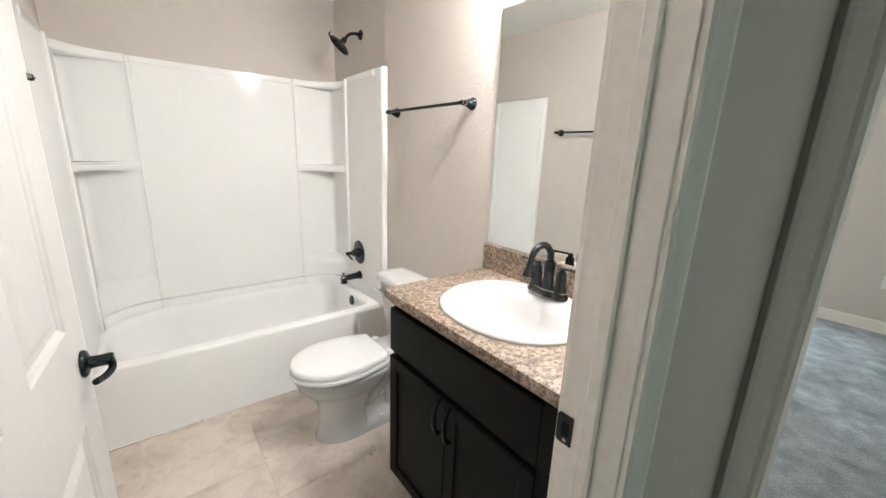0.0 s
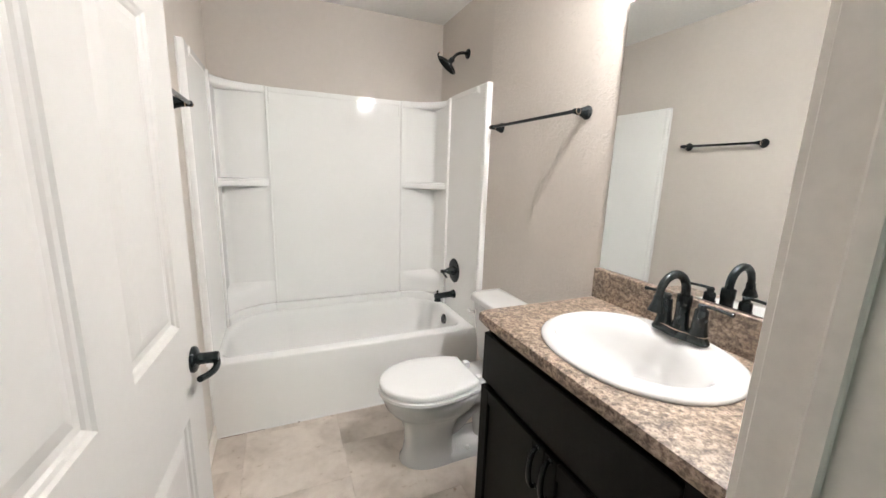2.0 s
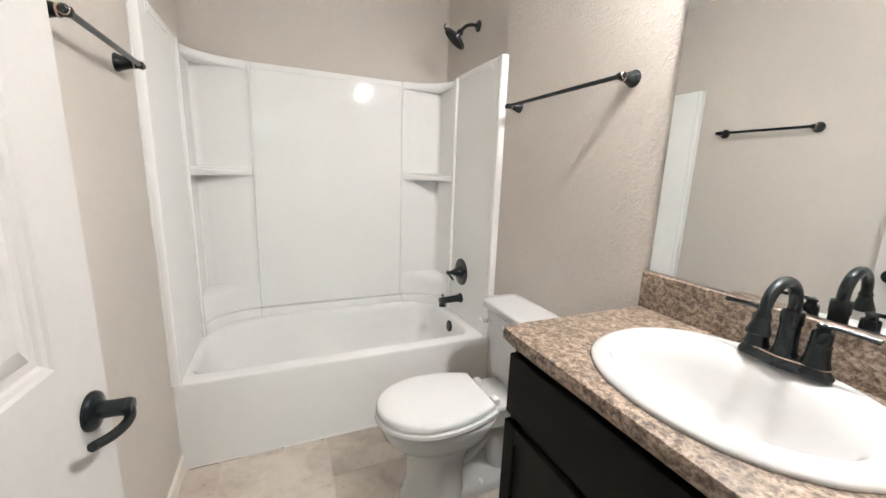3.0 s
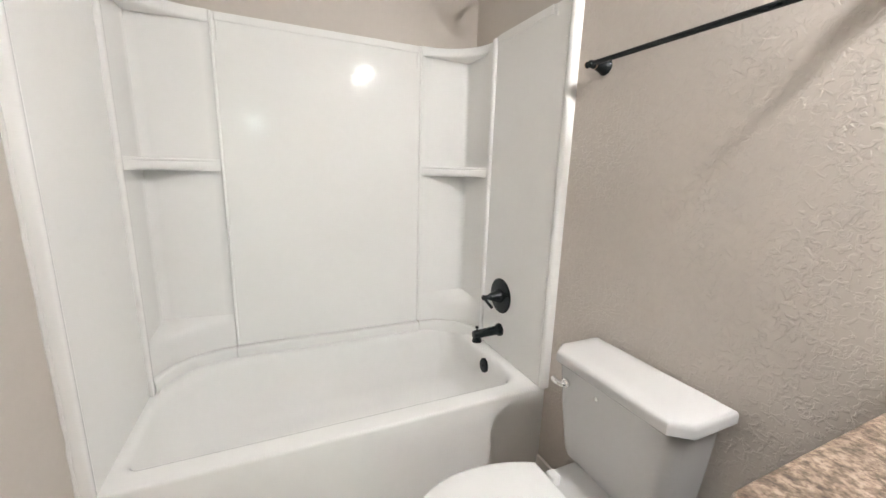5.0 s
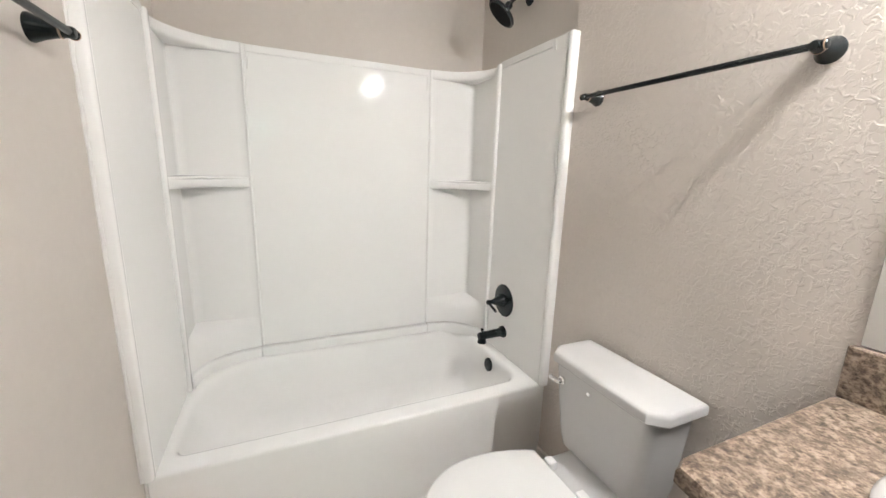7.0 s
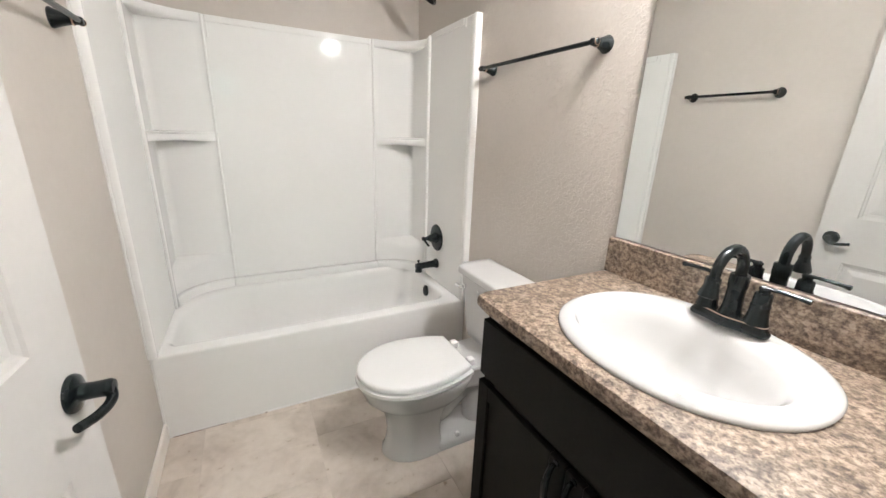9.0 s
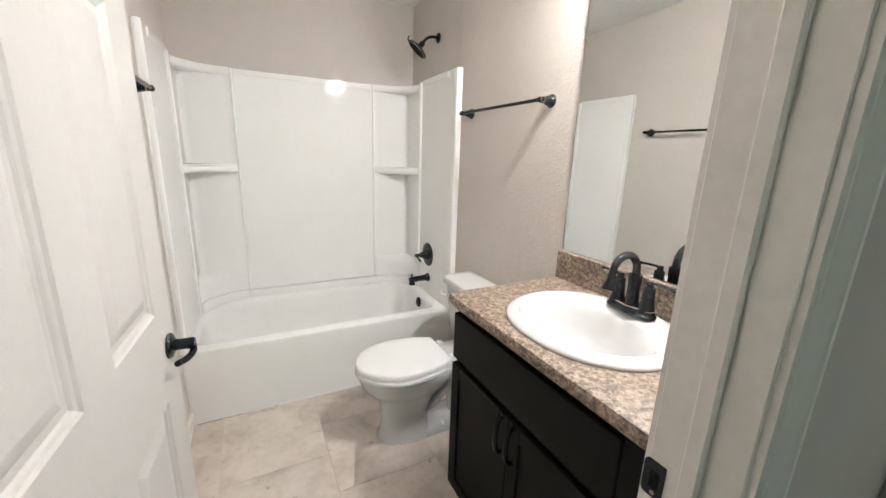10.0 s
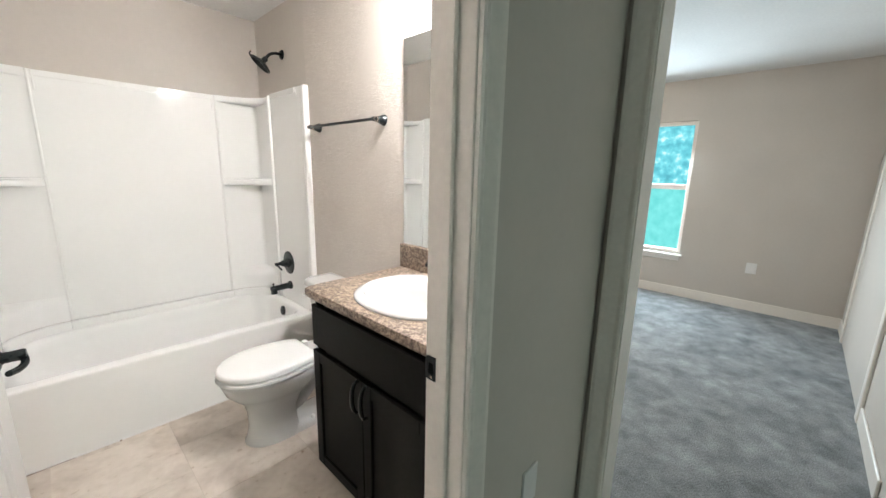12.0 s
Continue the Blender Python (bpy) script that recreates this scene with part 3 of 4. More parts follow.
def even(line, count):
    """The same line with its points at even steps."""
    at = [0.0]
    for (ax_, ay_), (bx_, by_) in zip(line, line[1:]):
        at.append(at[-1] + math.hypot(bx_ - ax_, by_ - ay_))
    out = []
    for k in range(count):
        d = at[-1] * k / (count - 1)
        j = max(i for i in range(len(at) - 1) if at[i] <= d + 1e-9)
        q = (d - at[j]) / max(at[j + 1] - at[j], 1e-9)
        out.append((line[j][0] * (1 - q) + line[j + 1][0] * q, line[j][1] * (1 - q) + line[j + 1][1] * q))
    return out


def corner(xp, xs, xw, s):
    """Moulded corner column: a recess with a shelf, a cap and a sloping foot. xp: panel edge, xs: side panel's face, xw: wall."""
    n = 28
    arc = lambda flat=0.0: [((1 - flat) * (xp + (xs - xp) * math.sin(a)) + flat * (xp + (xs - xp) * q), (1 - flat) * (SY + (PY - SY) * math.cos(a)) + flat * (PY + (SY - PY) * q)) for q, a in ((i / n, math.pi / 2 * i / n) for i in range(n + 1))]
    cx, cy, r = xs - s * 0.002, YB - 0.014, 0.016
    deep = [(xp - s * 0.004, PY + 0.001), (xp + s * 0.012, PY + 0.008)] + [(cx - s * r + s * r * math.sin(a), cy - r + r * math.cos(a)) for a in (math.pi / 2 * i / 10 for i in range(11))] + [(xs - s * 0.004, SY + 0.004)]
    deep = even(deep, n + 1)
    wall = [(xp, YB - 0.001)] * 2 + [(xw - s * 0.001, YB - 0.001)] * (n - 2) + [(xw - s * 0.001, SY)]
    bm = loft([[(x, y, z) for x, y in deep] for z in (ZB + 0.01, ZP - 0.01)], False, False, closed=False)
    part("corner_column", bm, ACRYLIC, sur, angle=50)

    def slab(name, front, z0, z1, back=deep):
        lip = 0.006
        ring = lambda z, q: [((x * (1 - q) + bx * q), (y * (1 - q) + by * q), z) for (x, y), (bx, by) in zip(front, back)]
        rows_ = [ring(z0, 1.0), ring(z0, 0.10), ring(z0 + lip, 0.02), ring(z0 + lip * 1.6, 0.0), ring(z1 - lip, 0.0), ring(z1 - lip * 0.3, 0.03), ring(z1, 0.10), ring(z1, 1.0)]
        part(name, loft(rows_, False, False, closed=False), ACRYLIC, sur, angle=50)

    slab("cap", arc(), ZP - 0.042, ZP + 0.004, wall)
    slab("shelf", arc(0.55), 1.266, 1.302)
    slab("shelf_lip", [(x * 0.93 + bx * 0.07, y * 0.93 + by * 0.07) for (x, y), (bx, by) in zip(arc(0.55), deep)], 1.298, 1.314)
    mix = lambda q, z: [(x * (1 - q) + a * q, y * (1 - q) + b_ * q, z) for (x, y), (a, b_) in zip(arc(), deep)]
    bow = arc()
    step = []
    for i in range(n + 1):
        (ax_, ay_), (bx_, by_) = bow[max(i - 1, 0)], bow[min(i + 1, n)]
        k = math.hypot(bx_ - ax_, by_ - ay_)
        step.append(((by_ - ay_) / k * s, -(bx_ - ax_) / k * s))
    out = lambda d, z: [(x + u * d, y + v * d, z) for (x, y), (u, v) in zip(bow, step)]
    bm = loft([out(-0.004, ZB - 0.003), out(0.012, ZB - 0.003), out(0.017, ZB - 0.006), out(0.020, ZB - 0.012), out(0.021, R - 0.012)], False, False, closed=False)
    part("corner_ledge", bm, ACRYLIC, sur, angle=50)
    bm = loft([mix(0, ZB), mix(0, ZB + 0.070), mix(0.015, ZB + 0.090), mix(0.06, ZB + 0.108), mix(0.14, ZB + 0.120), mix(0.30, ZB + 0.131), mix(0.60, ZB + 0.143), mix(1.0, ZB + 0.156)], False, False, closed=False)
    part("foot", bm, ACRYLIC, sur, angle=50)


corner(PX1, SXR, XA, 1)
corner(PX0, SXL, XL, -1)

# ---- shower fittings ----
sh = thing("wall_shower", (XA, 2.488, 2.14), "oil-rubbed bronze shower head on a bent arm", "shower head")
part("flange", lathe((XA, 2.488, 2.142), (-1, 0, 0), [(0, 0.031), (0.004, 0.031), (0.012, 0.024), (0.016, 0.012), (0.017, 0.0)]), BRONZE, sh)
pts = smooth_path([(XA, 2.488, 2.142), (XA - 0.045, 2.488, 2.142), (XA - 0.085, 2.486, 2.126), (XA - 0.115, 2.484, 2.092)], 5)
part("arm", tube(pts, 0.0095), BRONZE, sh)
ax = Vector((-0.62, 0.22, -0.74)).normalized()
o0 = Vector((XA - 0.115, 2.484, 2.092))
head_ = part("head", lathe(o0 - ax * 0.012, ax, [(0, 0.010), (0.006, 0.016), (0.016, 0.018), (0.026, 0.015), (0.034, 0.022), (0.042, 0.044), (0.050, 0.064), (0.057, 0.072), (0.064, 0.072), (0.067, 0.068), (0.067, 0.0)], 36), BRONZE, sh, "round bronze spray head")
part("spray_face", lathe(o0 + ax * 0.053, ax, [(0, 0.064), (0.003, 0.062), (0.003, 0.0)], 36), DARK, head_)
part("lever", tube([o0 + ax * 0.055 + Vector((-0.050, 0, 0.042)), o0 + ax * 0.050 + Vector((-0.064, -0.002, 0.054)), o0 + ax * 0.045 + Vector((-0.058, -0.004, 0.064))], [0.005, 0.0045, 0.004], 8), BRONZE, head_)
tip = o0 + ax * 0.045 + Vector((-0.058, -0.004, 0.064))
part("lever_tip", lathe(tip, (0.3, 0, 0.6), [(-0.003, 0.003), (-0.001, 0.0052), (0.003, 0.0052), (0.005, 0.003), (0.0052, 0.0)], 12), COPPER, head_, "worn copper lever tip")

vt = thing("shower_valve", (SXR, 2.475, 0.71), "oil-rubbed bronze shower valve with a lever", "shower valve")
VZ, VY = 0.712, 2.475
part("escutcheon", lathe((SXR - 0.001, VY, VZ), (-1, 0, 0), [(0, 0.085), (0.003, 0.085), (0.007, 0.080), (0.010, 0.060), (0.012, 0.030), (0.013, 0.0)], 40), BRONZE, vt)
part("hub", lathe((SXR - 0.010, VY, VZ), (-1, 0, 0), [(0, 0.036), (0.014, 0.032), (0.034, 0.024), (0.054, 0.015), (0.066, 0.011), (0.074, 0.010), (0.080, 0.013), (0.088, 0.013), (0.093, 0.009), (0.094, 0.0)]), BRONZE, vt)
part("lever", tube(smooth_path([(SXR - 0.093, VY, VZ + 0.002), (SXR - 0.092, VY - 0.018, VZ - 0.008), (SXR - 0.088, VY - 0.040, VZ - 0.020), (SXR - 0.084, VY - 0.060, VZ - 0.030)], 4), 0.0065, 10), BRONZE, vt)

sp = thing("tub_spout", (SXR, 2.46, 0.54), "oil-rubbed bronze tub spout with diverter knob", "tub spout")
SZ, SPY = 0.543, 2.463
part("spout_body", lathe((SXR - 0.001, SPY, SZ), (-1, 0, -0.04), [(0, 0.031), (0.010, 0.031), (0.016, 0.027), (0.022, 0.0225), (0.09, 0.0205), (0.135, 0.0205), (0.147, 0.0175), (0.150, 0.0)]), BRONZE, sp)
part("outlet", lathe((SXR - 0.128, SPY, SZ - 0.005), (0, 0, -1), [(0, 0.019), (0.020, 0.020), (0.032, 0.0235), (0.036, 0.0235), (0.037, 0.0)]), BRONZE, sp)
part("diverter_knob", lathe((SXR - 0.130, SPY, SZ + 0.012), (0, 0, 1), [(0, 0.004), (0.012, 0.004), (0.014, 0.008), (0.021, 0.008), (0.024, 0.005), (0.0245, 0.0)], 14), BRONZE, sp)

# ---- vanity light above the mirror ----
vl = thing("vanity_light", (XR, 0.80, 2.2), "bronze vanity light with two lit bulbs", "wall lamp")
part("backplate", box(XR - 0.022, XR, 0.54, 0.98, 2.16, 2.25, 0.006), BRONZE, vl)
LX = 1.068
for y in (0.62, 0.90):
    part("bulb", lathe((LX, y, 2.222), (0, 0, -1), [(0, 0.018), (0.006, 0.023), (0.015, 0.030), (0.025, 0.033), (0.036, 0.030), (0.044, 0.020), (0.048, 0.0)], 24), FROST, vl, "lit frosted globe")
    part("cup", lathe((LX, y, 2.246), (0, 0, -1), [(0, 0.008), (0.004, 0.016), (0.014, 0.022), (0.026, 0.032), (0.036, 0.036), (0.0365, 0.0)]), BRONZE, vl, "bronze cup shade")
    part("arm", tube(smooth_path([(XR - 0.02, y, 2.22), (XR - 0.04, y, 2.25), (XR - 0.10, y, 2.278), (LX, y, 2.270), (LX, y, 2.242)], 4), 0.006, 10), BRONZE, vl)
# added out of view, to brighten and warm the bedroom walls
bl = thing("ceiling_lamp", (3.2, 1.9, H), "unseen round fill lamp added to warm the bedroom", "ceiling lamp")
part("diffuser", lathe((3.2, 1.9, H), (0, 0, -1), [(0, 0.16), (0.04, 0.15), (0.07, 0.10), (0.08, 0.0)]), BED_FILL, bl)
hl = thing("ceiling_lamp", (-0.18, -7.3, H), "round lit ceiling lamp at the end of the hall", "ceiling lamp")
part("diffuser", lathe((-0.18, -7.3, H), (0, 0, -1), [(0, 0.07), (0.020, 0.064), (0.032, 0.040), (0.036, 0.0)]), HALLGLASS, hl)


# ---- towel bars ----
def towel_bar(wx, s, y0, y1, z, label):
    """A bar on two flared posts. s: the way out of the wall."""
    tb = thing("towel_bar", (wx, (y0 + y1) / 2, z), label, "towel bar", group="towel bars")
    xb = wx + s * 0.062
    for y in (y0, y1):
        p = part("post", lathe((wx, y, z), (s, 0, 0), [(0, 0.027), (0.004, 0.0275), (0.008, 0.0255), (0.020, 0.0205), (0.036, 0.0155), (0.046, 0.013), (0.050, 0.0135), (0.054, 0.0115), (0.066, 0.0115), (0.071, 0.009), (0.072, 0.0)]), BRONZE, tb)
        part("ring", lathe((wx + s * 0.046, y, z), (s, 0, 0), [(0, 0.0135), (0.001, 0.0145), (0.003, 0.0145), (0.004, 0.0135)], 24), COPPER, p, "worn copper ring")
    part("bar", tube([(xb, y0 - 0.012, z), (xb, y0, z), (xb, y1, z), (xb, y1 + 0.012, z)], [0.0078] * 4, 16), BRONZE, tb)
    for y, d in ((y0, -1), (y1, 1)):
        cap = part("finial", lathe((xb, y + d * 0.010, z), (0, d, 0), [(0, 0.0085), (0.003, 0.0105), (0.008, 0.0105), (0.011, 0.007), (0.012, 0.0)], 16), BRONZE, tb)
        part("ring", lathe((xb, y + d * 0.0155, z), (0, d, 0), [(0, 0.0104), (0.0006, 0.0112), (0.0022, 0.0112), (0.0028, 0.0104)], 20), COPPER, cap, "worn copper ring")


towel_bar(XR, -1, 1.365, 2.005, 1.640, "oil-rubbed bronze towel bar on the wall above the toilet")
towel_bar(XL, 1, 1.51, 1.962, 1.620, "oil-rubbed bronze towel bar on the wall behind the door")


# ---- toilet ----
TY = 1.672
toilet = thing("toilet", (0.75, TY, 0), "white two-piece toilet with the lid closed", "toilet")


def egg(x0, x1, hw, z, n=40, back=0.5, y=TY, sq=2.0):
    """An elongated outline in plan, its nose at x0. back: how far back the widest place lies."""
    xm = x0 + (x1 - x0) * back
    out = []
    for i in range(n):
        a = 2 * math.pi * i / n
        c, s_ = math.cos(a), math.sin(a)
        if c < 0:
            out.append((xm + (xm - x0) * c, y + hw * s_, z))
        else:
            k = 2.0 / (sq + 1.2)
            out.append((xm + (x1 - xm) * math.copysign(abs(c) ** k, c), y + hw * math.copysign(abs(s_) ** k, s_), z))
    return out


rings = [egg(0.532, 0.79, 0.108, 0.0, back=0.6, sq=4), egg(0.532, 0.79, 0.108, 0.012, back=0.6, sq=4), egg(0.545, 0.785, 0.099, 0.035, back=0.6, sq=4), egg(0.556, 0.780, 0.091, 0.10, back=0.6, sq=4), egg(0.552, 0.785, 0.092, 0.17, back=0.6, sq=4),
         egg(0.538, 0.81, 0.101, 0.225, back=0.6, sq=3), egg(0.500, 0.86, 0.130, 0.262, back=0.56), egg(0.464, 0.89, 0.157, 0.302, back=0.54), egg(0.452, 0.91, 0.165, 0.338, back=0.53), egg(0.442, 0.92, 0.171, 0.362, back=0.53), egg(0.446, 0.92, 0.168, 0.372, back=0.53), egg(0.460, 0.915, 0.160, 0.376, back=0.53)]
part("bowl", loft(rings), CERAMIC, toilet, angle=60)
part("back_deck", loft([rrect(0.84, 1.165, TY - 0.10, TY + 0.10, 0.03, 0.30), rrect(0.83, 1.165, TY - 0.105, TY + 0.105, 0.03, 0.36), rrect(0.82, 1.17, TY - 0.115, TY + 0.115, 0.03, 0.385), rrect(0.825, 1.168, TY - 0.11, TY + 0.11, 0.03, 0.394)]), CERAMIC, toilet, angle=50)
part("foot_plate", loft([rrect(0.74, 1.02, TY - 0.104, TY + 0.104, 0.03, 0.0), rrect(0.74, 1.02, TY - 0.104, TY + 0.104, 0.03, 0.022), rrect(0.75, 1.01, TY - 0.094, TY + 0.094, 0.03, 0.034), rrect(0.76, 1.00, TY - 0.070, TY + 0.070, 0.03, 0.045)]), CERAMIC, toilet, angle=60)
way = smooth_path([(0.74, TY, 0.13), (0.80, TY, 0.145), (0.86, TY, 0.205), (0.915, TY, 0.245), (0.965, TY, 0.215), (0.985, TY, 0.14), (0.990, TY, 0.03)], 5)
part("trapway", tube(way, [0.052 + 0.010 * math.sin(math.pi * k / (len(way) - 1)) for k in range(len(way))], 20), CERAMIC, toilet, "moulded trapway", angle=60)
part("back_support", loft([rrect(0.86, 1.12, TY - 0.040, TY + 0.040, 0.03, 0.20), rrect(0.85, 1.14, TY - 0.060, TY + 0.060, 0.03, 0.26), rrect(0.83, 1.15, TY - 0.085, TY + 0.085, 0.03, 0.31)]), CERAMIC, toilet, angle=60)
part("bolt_cap", lathe((0.86, TY - 0.080, 0.036), (0, 0, 1), [(0, 0.014), (0.008, 0.013), (0.015, 0.008), (0.017, 0.0)], 16), PLASTIC, toilet, "white bolt cap")


def lid(i, z, x1=0.882, n=24):
    """The lid's outline: a long oval nose, straight across at the hinges."""
    x0, xm, hw, hb = 0.434 + i, 0.655, 0.178 - i, 0.128 - i
    side = [(xm - (xm - x0) * math.cos(a), hw * math.sin(a)) for a in (math.pi / 2 * k / n for k in range(n + 1))]
    side += [(xm + (x1 - i - xm) * q, hw - (hw - hb) * q ** 2.2) for q in (k / 10 for k in range(1, 11))]
    return [(x, TY - y, z) for x, y in side] + [(x, TY + y, z) for x, y in side[:0:-1]]



seat = part("seat", loft([lid(0.006, 0.377, 0.892), lid(-0.005, 0.384, 0.890), lid(-0.004, 0.397, 0.890), lid(0.010, 0.402, 0.890)]), PLASTIC, toilet, "white plastic seat", angle=60)
part("lid", loft([lid(0.010, 0.404), lid(0.0, 0.409), lid(0.0, 0.424), lid(0.004, 0.431), lid(0.012, 0.434), lid(0.06, 0.4365), lid(0.12, 0.438)]), PLASTIC, toilet, "white closed lid", angle=60)
for d in (-1, 1):
    part("seat_hinge", box(0.892, 0.925, TY + d * 0.075 - 0.018, TY + d * 0.075 + 0.018, 0.380, 0.424, 0.007, 3), PLASTIC, toilet)
tank = lambda i, z, f=0.0: rrect(0.995 + i + f, 1.172, TY - 0.200 + i, TY + 0.200 - i, (0.02, 0.035, 0.035, 0.02), z)
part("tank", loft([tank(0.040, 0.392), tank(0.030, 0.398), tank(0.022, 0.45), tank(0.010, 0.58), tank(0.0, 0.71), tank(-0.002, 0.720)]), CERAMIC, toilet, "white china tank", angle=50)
lidr = lambda i, z: [(p[0], p[1], z) for p in ((1.182 - i, TY + 0.222 - i, 0), (1.025 + i * 0.6, TY + 0.222 - i, 0), (0.978 + i, TY + 0.185 - i * 0.4, 0), (0.978 + i, TY - 0.185 + i * 0.4, 0), (1.025 + i * 0.6, TY - 0.222 + i, 0), (1.182 - i, TY - 0.222 + i, 0))]
bm = loft([lidr(0.006, 0.716), lidr(0.0, 0.722), lidr(0.0, 0.742), lidr(0.0012, 0.748), lidr(0.005, 0.7535), lidr(0.011, 0.756), lidr(0.05, 0.7575)])
part("tank_lid", bm, CERAMIC, toilet, "white china tank lid with clipped corners", angle=40)
lev = part("flush_lever", lathe((0.994, TY + 0.145, 0.662), (-1, 0, 0), [(0, 0.014), (0.008, 0.014), (0.012, 0.010), (0.020, 0.009), (0.022, 0.0)], 20), CHROME, toilet, "chrome flush lever")
part("arm", tube(smooth_path([(0.978, TY + 0.140, 0.662), (0.970, TY + 0.146, 0.663), (0.966, TY + 0.162, 0.664), (0.968, TY + 0.182, 0.664)], 4), [0.0085] * 12 + [0.007], 12), CHROME, lev)
part("badge", lathe((0.995, TY + 0.03, 0.675), (-1, 0, 0), [(0, 0.006), (0.001, 0.006), (0.001, 0.0)], 14), CHROME, toilet, "small round badge")
sv = thing("supply_valve", (1.17, 1.47, 0.16), "chrome toilet supply valve with a hose", "valve")
part("stop_valve", lathe((XR - 0.014, 1.50, 0.16), (-1, 0, 0), [(0, 0.028), (0.004, 0.027), (0.006, 0.010), (0.045, 0.010), (0.050, 0.014), (0.070, 0.014), (0.071, 0.0)], 18), CHROME, sv)
part("hose", tube(smooth_path([(1.13, 1.50, 0.165), (1.12, 1.49, 0.24), (1.10, 1.52, 0.32), (1.09, 1.545, 0.395)], 6), 0.005, 8), CHROME, sv)

# ---- vanity cabinet ----
VX, VY0, VY1, CT = 0.692, YF + 0.012, 1.212, 0.886
van = thing("vanity_cabinet", (0.94, 0.78, 0), "espresso shaker vanity cabinet with two doors", "cabinet")
part("face_frame", box(VX + 0.050, VX + 0.064, VY0 + 0.0165, VY1 - 0.0165, 0.1155, CT - 0.001), ESPRESSO, van, smooth=False)
for y0, y1 in ((VY1 - 0.016, VY1 - 0.0005), (VY0 + 0.0005, VY0 + 0.016)):
    outline = [(VX + 0.0215, 0.10), (VX + 0.075, 0.10), (VX + 0.075, 0.0), (XR - 0.014, 0.0), (XR - 0.014, 0.084), (XR - 0.004, 0.084), (XR - 0.004, CT - 0.001), (VX + 0.0215, CT - 0.001)]
    part("side_panel", loft([[(x, y, z) for x, z in outline] for y in (y0, y1)]), ESPRESSO, van, smooth=False)
part("bottom_panel", box(VX + 0.0215, XR - 0.020, VY0 + 0.0165, VY1 - 0.0165, 0.10, 0.115), ESPRESSO, van, smooth=False)
part("back_panel", box(XR - 0.0195, XR - 0.005, VY0 + 0.0165, VY1 - 0.0165, 0.10, CT - 0.002), ESPRESSO, van, smooth=False)
part("toe_kick", box(VX + 0.075, VX + 0.090, VY0 + 0.0165, VY1 - 0.0165, 0.0, 0.0995), ESPRESSO, van, smooth=False)
VM, VF = 0.850, 0.492      # where the doors meet, and the filler's edge
part("filler", box(VX + 0.002, VX + 0.021, VY0 + 0.001, VF - 0.004, 0.10, CT - 0.001, 0.001), ESPRESSO, van)
part("false_drawer_front", box(VX, VX + 0.019, VF, VY1 - 0.004, 0.668, 0.846, 0.003), ESPRESSO, van)
for d0, d1, hy in ((VM + 0.0015, VY1 - 0.002, VM + 0.027), (VF, VM - 0.0015, VM - 0.027)):
    w = 0.050
    z0, z1 = 0.096, 0.644
    bm = box(VX, VX + 0.019, d0, d0 + w, z0, z1, 0.002)
    box(VX, VX + 0.019, d1 - w, d1, z0, z1, 0.002, bm=bm)
    box(VX, VX + 0.019, d0 + w, d1 - w, z1 - w, z1, 0.002, bm=bm)
    box(VX, VX + 0.019, d0 + w, d1 - w, z0, z0 + w, 0.002, bm=bm)
    cd = part("cabinet_door", bm, ESPRESSO, van)
    part("panel", box(VX + 0.010, VX + 0.016, d0 + w - 0.004, d1 - w + 0.004, z0 + w - 0.004, z1 - w + 0.004), ESPRESSO, cd, smooth=False)
    pts = smooth_path([(VX + 0.001, hy, 0.634), (VX - 0.014, hy, 0.630), (VX - 0.024, hy, 0.604), (VX - 0.027, hy, 0.572), (VX - 0.024, hy, 0.540), (VX - 0.014, hy, 0.514), (VX + 0.001, hy, 0.510)], 4)
    pull = part("handle", tube(pts, [0.0050 + 0.0035 * math.sin(math.pi * i / (len(pts) - 1)) for i in range(len(pts))], 10), BRONZE, cd, "arched bronze pull")
    for z in (0.634, 0.510):
        part("foot", lathe((VX + 0.001, hy, z), (-1, 0, 0), [(0, 0.009), (0.003, 0.0085), (0.007, 0.005), (0.008, 0.0)], 14), BRONZE, pull)

# ---- countertop with backsplash ----
CX0, CX1, CY0, CY1, CZ = 0.664, XR - 0.001, YF + 0.002, 1.226, 0.924
SKX, SKY, SA, SB = 0.938, 0.812, 0.233, 0.262
top = thing("countertop", (0.93, 0.78, CT), "brown granite-look laminate countertop with backsplash", "countertop")
N = 96
rr = 0.012


def outer_ring(inset, z):
    """Points on the rounded top's outline in step with the sink hole's."""
    out = []
    x0, x1, y0, y1 = CX0 + inset, CX1, CY0, CY1 - inset
    for i in range(N):
        a = 2 * math.pi * i / N
        dx, dy = math.cos(a), math.sin(a)
        k = min((x1 - SKX) / dx if dx > 1e-9 else (x0 - SKX) / dx if dx < -1e-9 else 9, (y1 - SKY) / dy if dy > 1e-9 else (y0 - SKY) / dy if dy < -1e-9 else 9)
        x, y = SKX + dx * k, SKY + dy * k
        cr = 0.03
        if x < x0 + cr and y > y1 - cr:
            v = Vector((x - (x0 + cr), y - (y1 - cr)))
            if v.length > cr - inset * 0.2:
                v = v.normalized() * (cr - inset * 0.2)
            x, y = x0 + cr + v.x, y1 - cr + v.y
        out.append((x, y, z))
    return out


hole = lambda z: [(SKX + (SA - 0.02) * math.cos(2 * math.pi * i / N), SKY + (SB - 0.02) * math.sin(2 * math.pi * i / N), z) for i in range(N)]
rings = [hole(CT), outer_ring(0.004, CT), outer_ring(0.0, CT + 0.006), outer_ring(0.0, CZ - rr), outer_ring(0.0035, CZ - 0.0035), outer_ring(rr, CZ), hole(CZ), hole(CT)]
